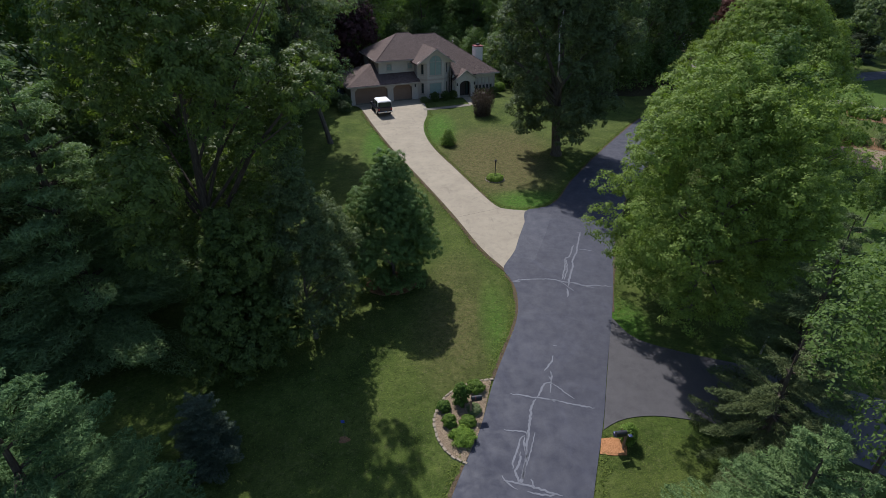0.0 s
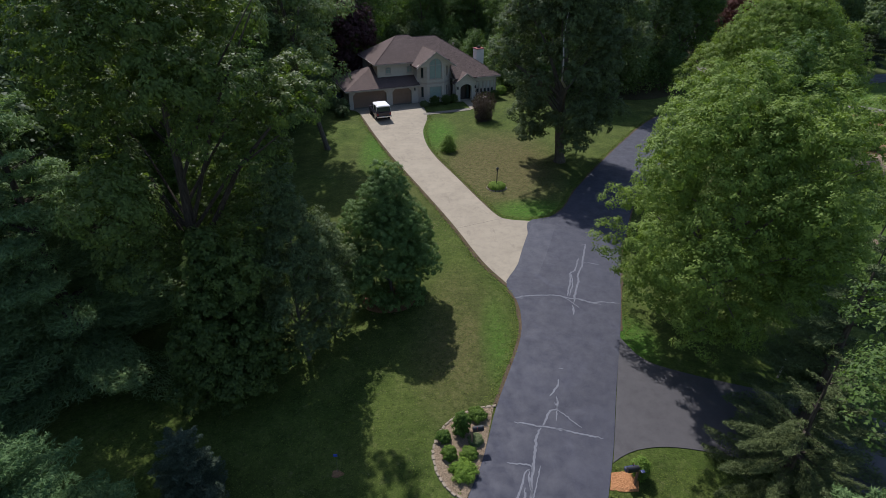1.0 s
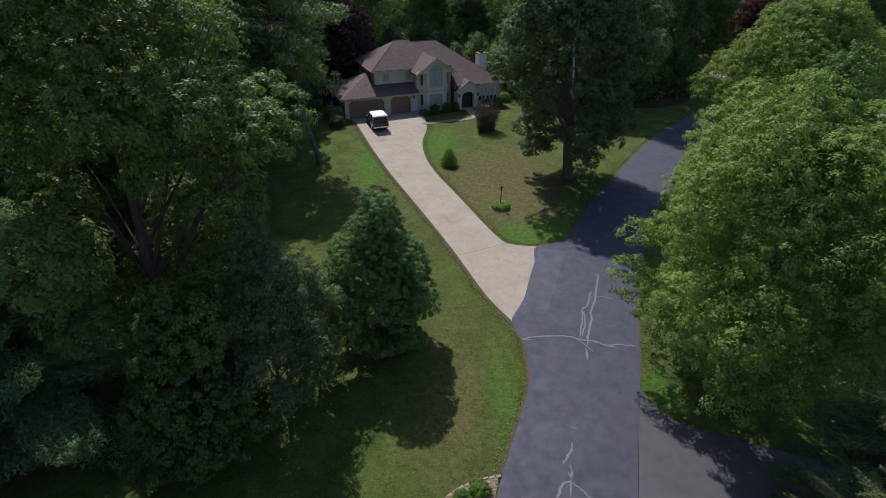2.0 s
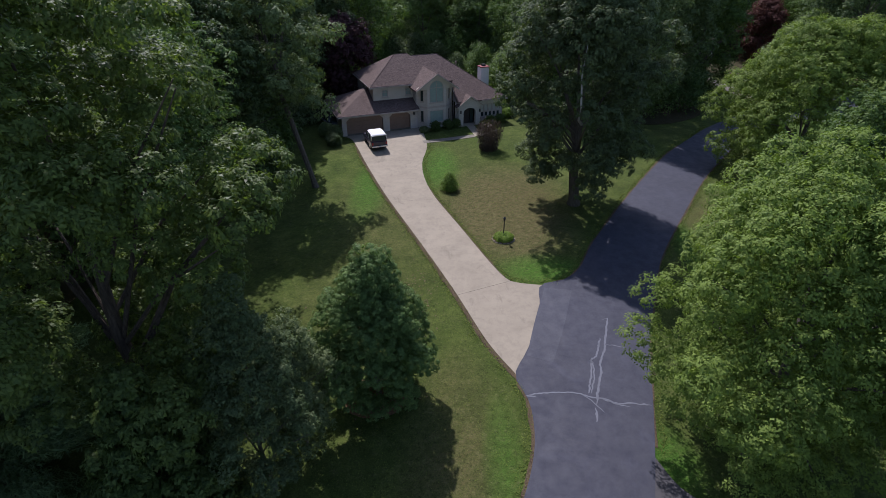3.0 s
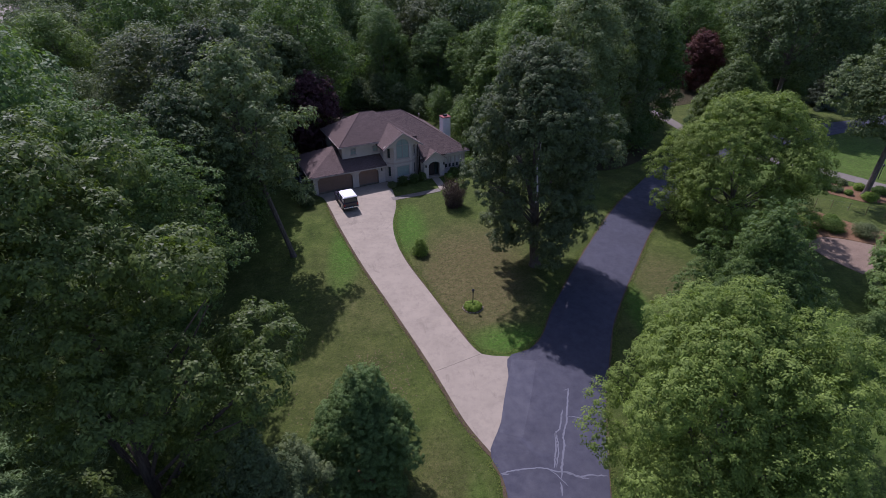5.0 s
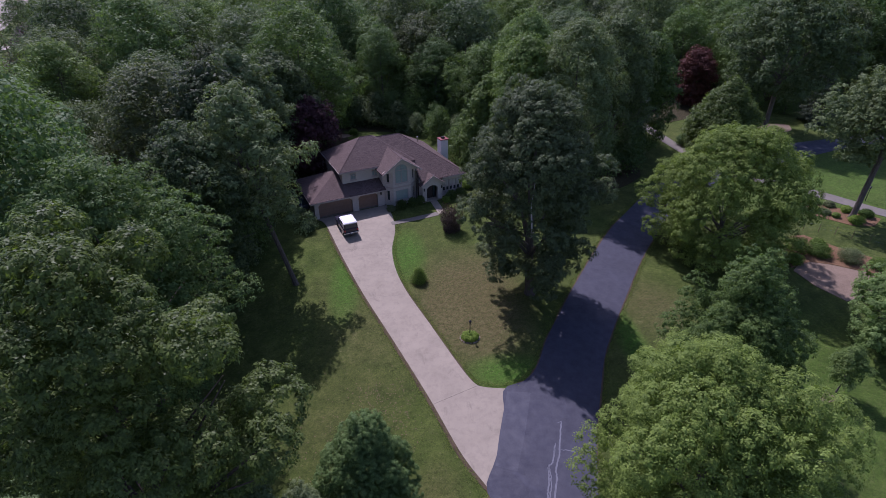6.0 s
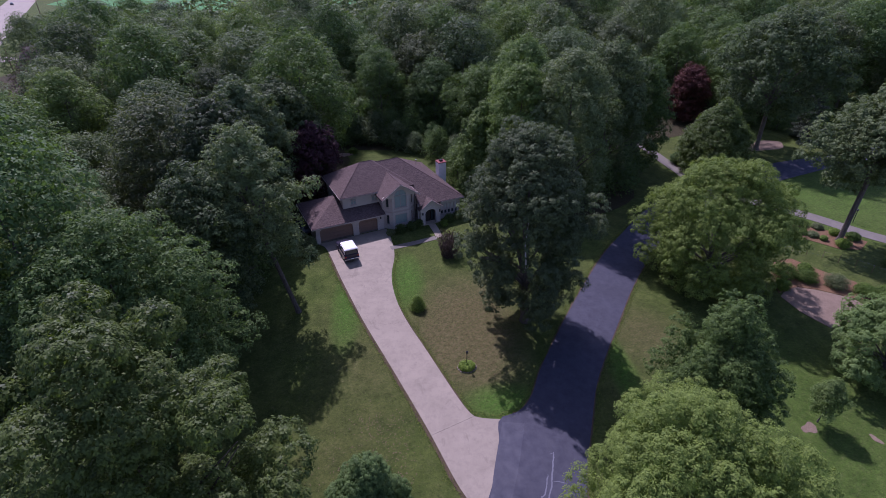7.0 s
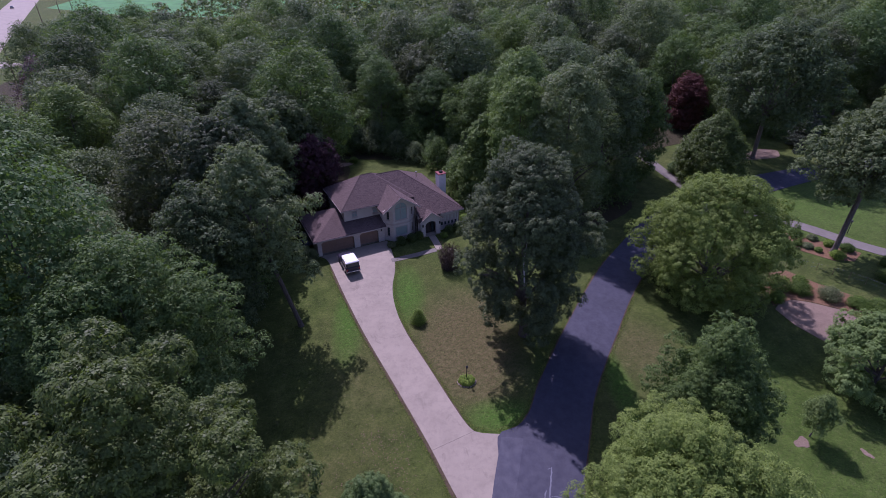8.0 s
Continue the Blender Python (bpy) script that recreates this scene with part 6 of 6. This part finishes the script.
for k, (x, y, hgt, r, mat, lab) in enumerate(((16.8, 84.5, 20.5, 6.2, L_MAPLE2, "tall maple beside the house"), (23.2, 82.0, 23.0, 7.0, L_OAK, "tall dark oak at the edge of the lawn"), (32.0, 90.5, 23.0, 7.0, L_OAK, "tall dark oak beside the far drive"),
                                              (38.5, 94.5, 20.0, 6.0, L_MAPLE2, "tall maple beside the far drive"), (20.0, 98.0, 22.0, 7.0, L_LOCUST, "tall pale green tree behind the house"), (39.5, 105.0, 19.0, 6.0, L_OAK, "tall dark oak beside the far drive"))):
    tree(x, y, lab, mat, BARK, 40 + k, hgt, 1.6, r * 0.98, round_top, 260, 72, 0.40, 0.95, 0.36, 9, wob=0.22, bough=0.2, cover=5.5)
conifer(-13.8, 11.3, "white pine with long pale needles", L_PINE, 31, 11.6, 5.1, 0.8, 22, 10, 20, 0.20, 0.02, 0.034, 0.34, 0.8, many=11, star=0.14, wide=0.34)
conifer(-21.0, 26.0, "broad white pine with layered boughs", L_PINE2, 32, 16.5, 6.8, 0.6, 21, 9, 22, 0.34, 0.12, 0.06, 0.34, 0.7, many=7)
conifer(-24.5, 18.5, "dark white pine at the edge of the lawn", L_PINE2, 38, 14.0, 5.6, 0.4, 19, 9, 20, 0.36, 0.12, 0.07, 0.36, 0.7)
conifer(10.7, 10.0, "white pine with soft pale needles", L_PINE, 33, 10.2, 4.1, 0.8, 20, 10, 20, 0.19, 0.02, 0.032, 0.32, 0.8, many=11, star=0.14, wide=0.34)
conifer(14.8, 17.0, "dark spruce with long drooping boughs", L_SPRUCE, 34, 8.6, 3.9, 0.3, 13, 7, 26, 0.13, 0.22, 0.03, 0.12, 0.9, many=8, wide=0.17, sag=0.3)
conifer(17.4, 20.0, "tall dark spruce beside the side drive", L_SPRUCE, 37, 11.8, 3.5, 0.3, 20, 7, 20, 0.18, 0.3, 0.04, 0.17, 0.9)
conifer(-10.95, 17.0, "small blue spruce on the lawn", L_BLUE, 35, 4.1, 1.4, 0.15, 20, 9, 8, 0.15, 0.02, 0.025, 0.19, 0.42, many=9, star=0.14)
conifer(83.7, 111.3, "tall blue-green spruce on the far lawn", L_BLUE, 36, 11.5, 3.6, 0.4, 18, 7, 10, 0.4, 0.2, 0.13, 0.45, 0.9)


# ---- woods ----
def woods():
    near, back = [], []
    for k, (mat, label) in enumerate(((L_OAK, "woodland oak with a dense rounded crown"), (L_OAK, "woodland oak with an uneven crown"), (L_LOCUST, "woodland tree with pale green leaves"),
                                      (L_MAPLE2, "woodland maple with a full green crown"), (L_GREY2, "tall woodland oak with a broad crown"), (L_PEAR, "woodland tree with dark leaves"))):
        shape = (19.0 + (k % 3), 3.5, 7.2 + 0.5 * (k % 2), round_top)
        near.append(tree(0, -400 - 30 * k, label, mat, BARK, 60 + k, *shape, 330, 50, 0.36, 0.85, 0.3, 4, group="woodland trees", fine=1.9, wob=0.25, bough=0.24, shag=0.12, cover=7))
        back.append(tree(30, -400 - 30 * k, label, mat, BARK, 70 + k, *shape, 240, 44, 0.44, 1.0, 0.3, 0, group="woodland trees", fine=1.9, wob=0.25, bough=0.26, shag=0.12, cover=7))
    rng = np.random.default_rng(5)
    spots = []

    def free(x, y):
        if y < 14 or y > 178 or abs(x) > 18 + 0.86 * y:
            return False
        if x < -27 - max(0, 40 - y) * 0.15:
            return y < 95 or x > -97 + max(0, 165 - y) * 0.6
        if x < -14:
            return y > 84 and not (-22 < x and y < 100)
        if x < 12:
            return y > 118
        if x < 46:
            return y > 106
        if x < 110:
            return y > 122 + 0.05 * x
        return y > 95
    tries = 0
    taken = ((64.5, 126.5, 9), (70.4, 107.3, 11), (51, 131, 11), (46, 123, 7), (-72, 124, 9), (-80, 137, 8), (-66, 113, 7))
    while tries < 16000 and len(spots) < 245:
        tries += 1
        y = rng.uniform(14, 178)
        x = rng.uniform(-110, 135)
        if any((x - a) ** 2 + (y - b) ** 2 < r * r for a, b, r in taken):
            continue
        if free(x, y) and all((x - a) ** 2 + (y - b) ** 2 > 8.2 ** 2 for a, b in spots):
            spots.append((x, y))
    for x, y in spots:
        kinds = near if y < 124 and abs(x) < 75 else back
        src = kinds[int(rng.integers(len(kinds)))]
        s = rng.uniform(0.8, 1.25)
        src.scale = (s, s, s * rng.uniform(0.85, 1.08))
        copy_thing(src, pose(x, y, float(ground_z(x, y)), 0, 0, rng.uniform(0, 360)))
    # saplings and brush along the edge of the woods
    low = [tree(60, -400 - 30 * k, lab, mat, BARK, 80 + k, 5.4 + k, 0.2, 3.2, egg, 60, 40, 0.34, 0.9, 0.08, 3, group="woodland saplings", fine=1.8)
           for k, (mat, lab) in enumerate(((L_OAK, "young oak at the edge of the woods"), (L_MAPLE2, "young maple at the edge of the woods"), (L_PEAR, "dark brush at the edge of the woods")))]
    edge = [(x, 115.5 + rng.normal(0, 1.2)) for x in np.arange(-13, 15, 3.6)] + [(x, 119 + rng.normal(0, 1.2)) for x in np.arange(-15, 18, 3.8)]
    edge += [(18, 82.5), (21.5, 81.5), (27, 84), (29.5, 86.5), (34.5, 88.5), (18.5, 92), (23, 91), (28, 95), (36, 99), (39.5, 98.5), (13.5, 94), (15, 100), (9, 97), (6, 105), (9.5, 104), (12.5, 106), (2, 109), (5.5, 110), (9, 110), (-1.5, 112), (8.5, 92.5), (12.5, 82.5), (14.5, 85)]
    edge += [(-24.5 - rng.random() * 2, y) for y in np.arange(50, 84, 3.6)] + [(-19.5 - rng.random() * 2, y) for y in np.arange(64, 96, 4)] + [(-22, 100), (-17.5, 103), (-24, 92)]
    edge += [(x, 121.5 + rng.normal(0, 1.5)) for x in np.arange(72, 110, 5.2)]
    for x, y in edge:
        src = low[int(rng.integers(3))]
        s = rng.uniform(0.7, 1.2)
        src.scale = (s, s, s)
        copy_thing(src, pose(x, y, float(ground_z(x, y)), 0, 0, rng.uniform(0, 360)))
    for src in near + back + low:
        for o in (*src.children, src):
            bpy.data.objects.remove(o)


woods()


def far_woods():
    rng = np.random.default_rng(9)
    C, Rr = [], []
    step = 10.5
    for y in np.arange(172, 640, step):
        half = 0.95 * y + 60
        for x in np.arange(-half, half, step):
            px, py = x + rng.normal(0, 2.4), y + rng.normal(0, 2.4)
            edge = -96 if py < 195 else -78
            if px < edge or (py > 330 and px < 40):
                continue
            hgt, r = rng.uniform(14, 23), rng.uniform(5.4, 7.6)
            n = 32 if py < 300 else 8
            s = rng.uniform(0.35, 1.0, n) ** 0.8
            a = rng.uniform(0, math.tau, n)
            rr = r * np.sqrt(np.maximum(0.02, 1 - ((s - 0.35) / 0.65) ** 2)) * rng.uniform(0.7, 1.02, n)
            C.append(np.c_[px + rr * np.cos(a), py + rr * np.sin(a), ground_z(px, py) + hgt * s])
            Rr.append(rng.uniform(1.0, 1.9, n))
    C, Rr = np.vstack(C), np.concatenate(Rr)
    pos, d = clump_leaves(rng, C, Rr, 13, 0.8, -0.1)
    m = len(pos)
    nrm = d + np.array((0, 0, 0.4)) + rng.normal(size=(m, 3)) * 0.28
    ln = rng.uniform(0.6, 1.1, m)
    ob = new("far_woods", leaf_mesh("far_woods", pos, nrm, d + rng.normal(size=(m, 3)), ln, ln * 0.7, L_OAK))
    tagged(ob, "dense green woods stretching into the distance", "woods", "", "stuff")


far_woods()


# ---- grass ----
def grass():
    """Blades along the paving's edges and over the nearer lawn."""
    rng = np.random.default_rng(21)
    P = []
    for line, off, per in ((ROAD_LEFT, 0.1, 26), (ROAD_RIGHT, -0.1, 26), (DRIVE_LEFT, -0.08, 26), (DRIVE_RIGHT, 0.08, 26)):
        c = spline(line, 0.25)
        c = c[(c[:, 1] > 10) & (c[:, 1] < 80)]
        t = np.gradient(c, axis=0)
        t /= np.hypot(t[:, 0], t[:, 1])[:, None]
        nrm = np.c_[-t[:, 1], t[:, 0]]
        n = per // 2
        ragged = np.convolve(rng.gamma(1.5, 0.10, len(c) + 2), np.ones(3) / 3, "valid")
        q = np.repeat(c, n, axis=0) + np.repeat(nrm, n, axis=0) * (off + np.sign(off) * (np.repeat(ragged, n)[:, None] + rng.gamma(1.2, 0.09, (len(c) * n, 1)))) + rng.normal(0, 0.1, (len(c) * n, 2))
        inside = (q[:, 0] > 4) & (q[:, 0] < 8) & (q[:, 1] > 33) & (q[:, 1] < 42.8)
        mouth = (q[:, 0] > 7.5) & (q[:, 1] > 18.8) & (q[:, 1] < 28)
        q = q[~inside & ~mouth]
        P.append(q)
    edge = np.vstack(P)
    for x0, x1, y0, y1, n in ((-12, 4.6, 12, 46, 52000), (8, 14, 13, 20, 9000), (-1, 12, 44, 60, 9000), (15, 30, 32, 56, 16000), (-14, -1, 44, 72, 22000), (18, 46, 30, 60, 18000), (-3, 12, 55, 74, 12000)):
        q = np.c_[rng.uniform(x0, x1, n), rng.uniform(y0, y1, n)]
        rx = np.interp(q[:, 1], [p[1] for p in ROAD_RIGHT], [p[0] for p in ROAD_RIGHT])
        lx = np.interp(q[:, 1], [p[1] for p in ROAD_LEFT[:15]], [p[0] for p in ROAD_LEFT[:15]])
        dl = np.interp(-q[:, 1], [-p[1] for p in DRIVE_LEFT], [p[0] for p in DRIVE_LEFT])
        dr = np.interp(-q[:, 1], [-p[1] for p in DRIVE_RIGHT], [p[0] for p in DRIVE_RIGHT])
        on_road = (q[:, 0] > np.where(q[:, 1] < 42.6, lx, 99) - 0.1) & (q[:, 0] < rx + 0.1)
        on_drive = (q[:, 1] > 33.4) & (q[:, 0] > dl - 0.1) & (q[:, 0] < np.where(q[:, 1] < 42.9, 9, dr + 0.1))
        far_lane = np.interp(q[:, 1], [p[1] for p in ROAD_LEFT[14:]], [p[0] for p in ROAD_LEFT[14:]])
        on_lane = (q[:, 1] > 42.5) & (q[:, 0] > far_lane - 0.1) & (q[:, 0] < rx + 0.1)
        on_side = (q[:, 0] > 8) & (q[:, 1] > 18.6) & (q[:, 1] < 28)
        bed = (q[:, 0] > -0.7) & (q[:, 1] > 16.7) & (q[:, 1] < 22.6) & (x0 < 0)
        keep = ~(on_road | on_drive | on_lane | on_side | bed)
        P.append(q[keep])
    q = np.vstack(P)
    n = len(q)
    ln = rng.uniform(0.035, 0.08, n)
    ln[:len(edge)] *= 2.2
    pos = np.c_[q, ground_z(q[:, 0], q[:, 1]) + ln * 0.25]
    al = rng.normal(size=(n, 3)) * 0.75 + np.array((0, 0, 0.55))
    nr = rng.normal(size=(n, 3)) * 0.5 + np.array((0, 0, 1.0))
    ob = new("grass", leaf_mesh("grass", pos, nr, al, ln, ln * 0.4, L_GRASS))
    tagged(ob, "short grass blades along the paving and lawn", "grass", "", "stuff")


grass()
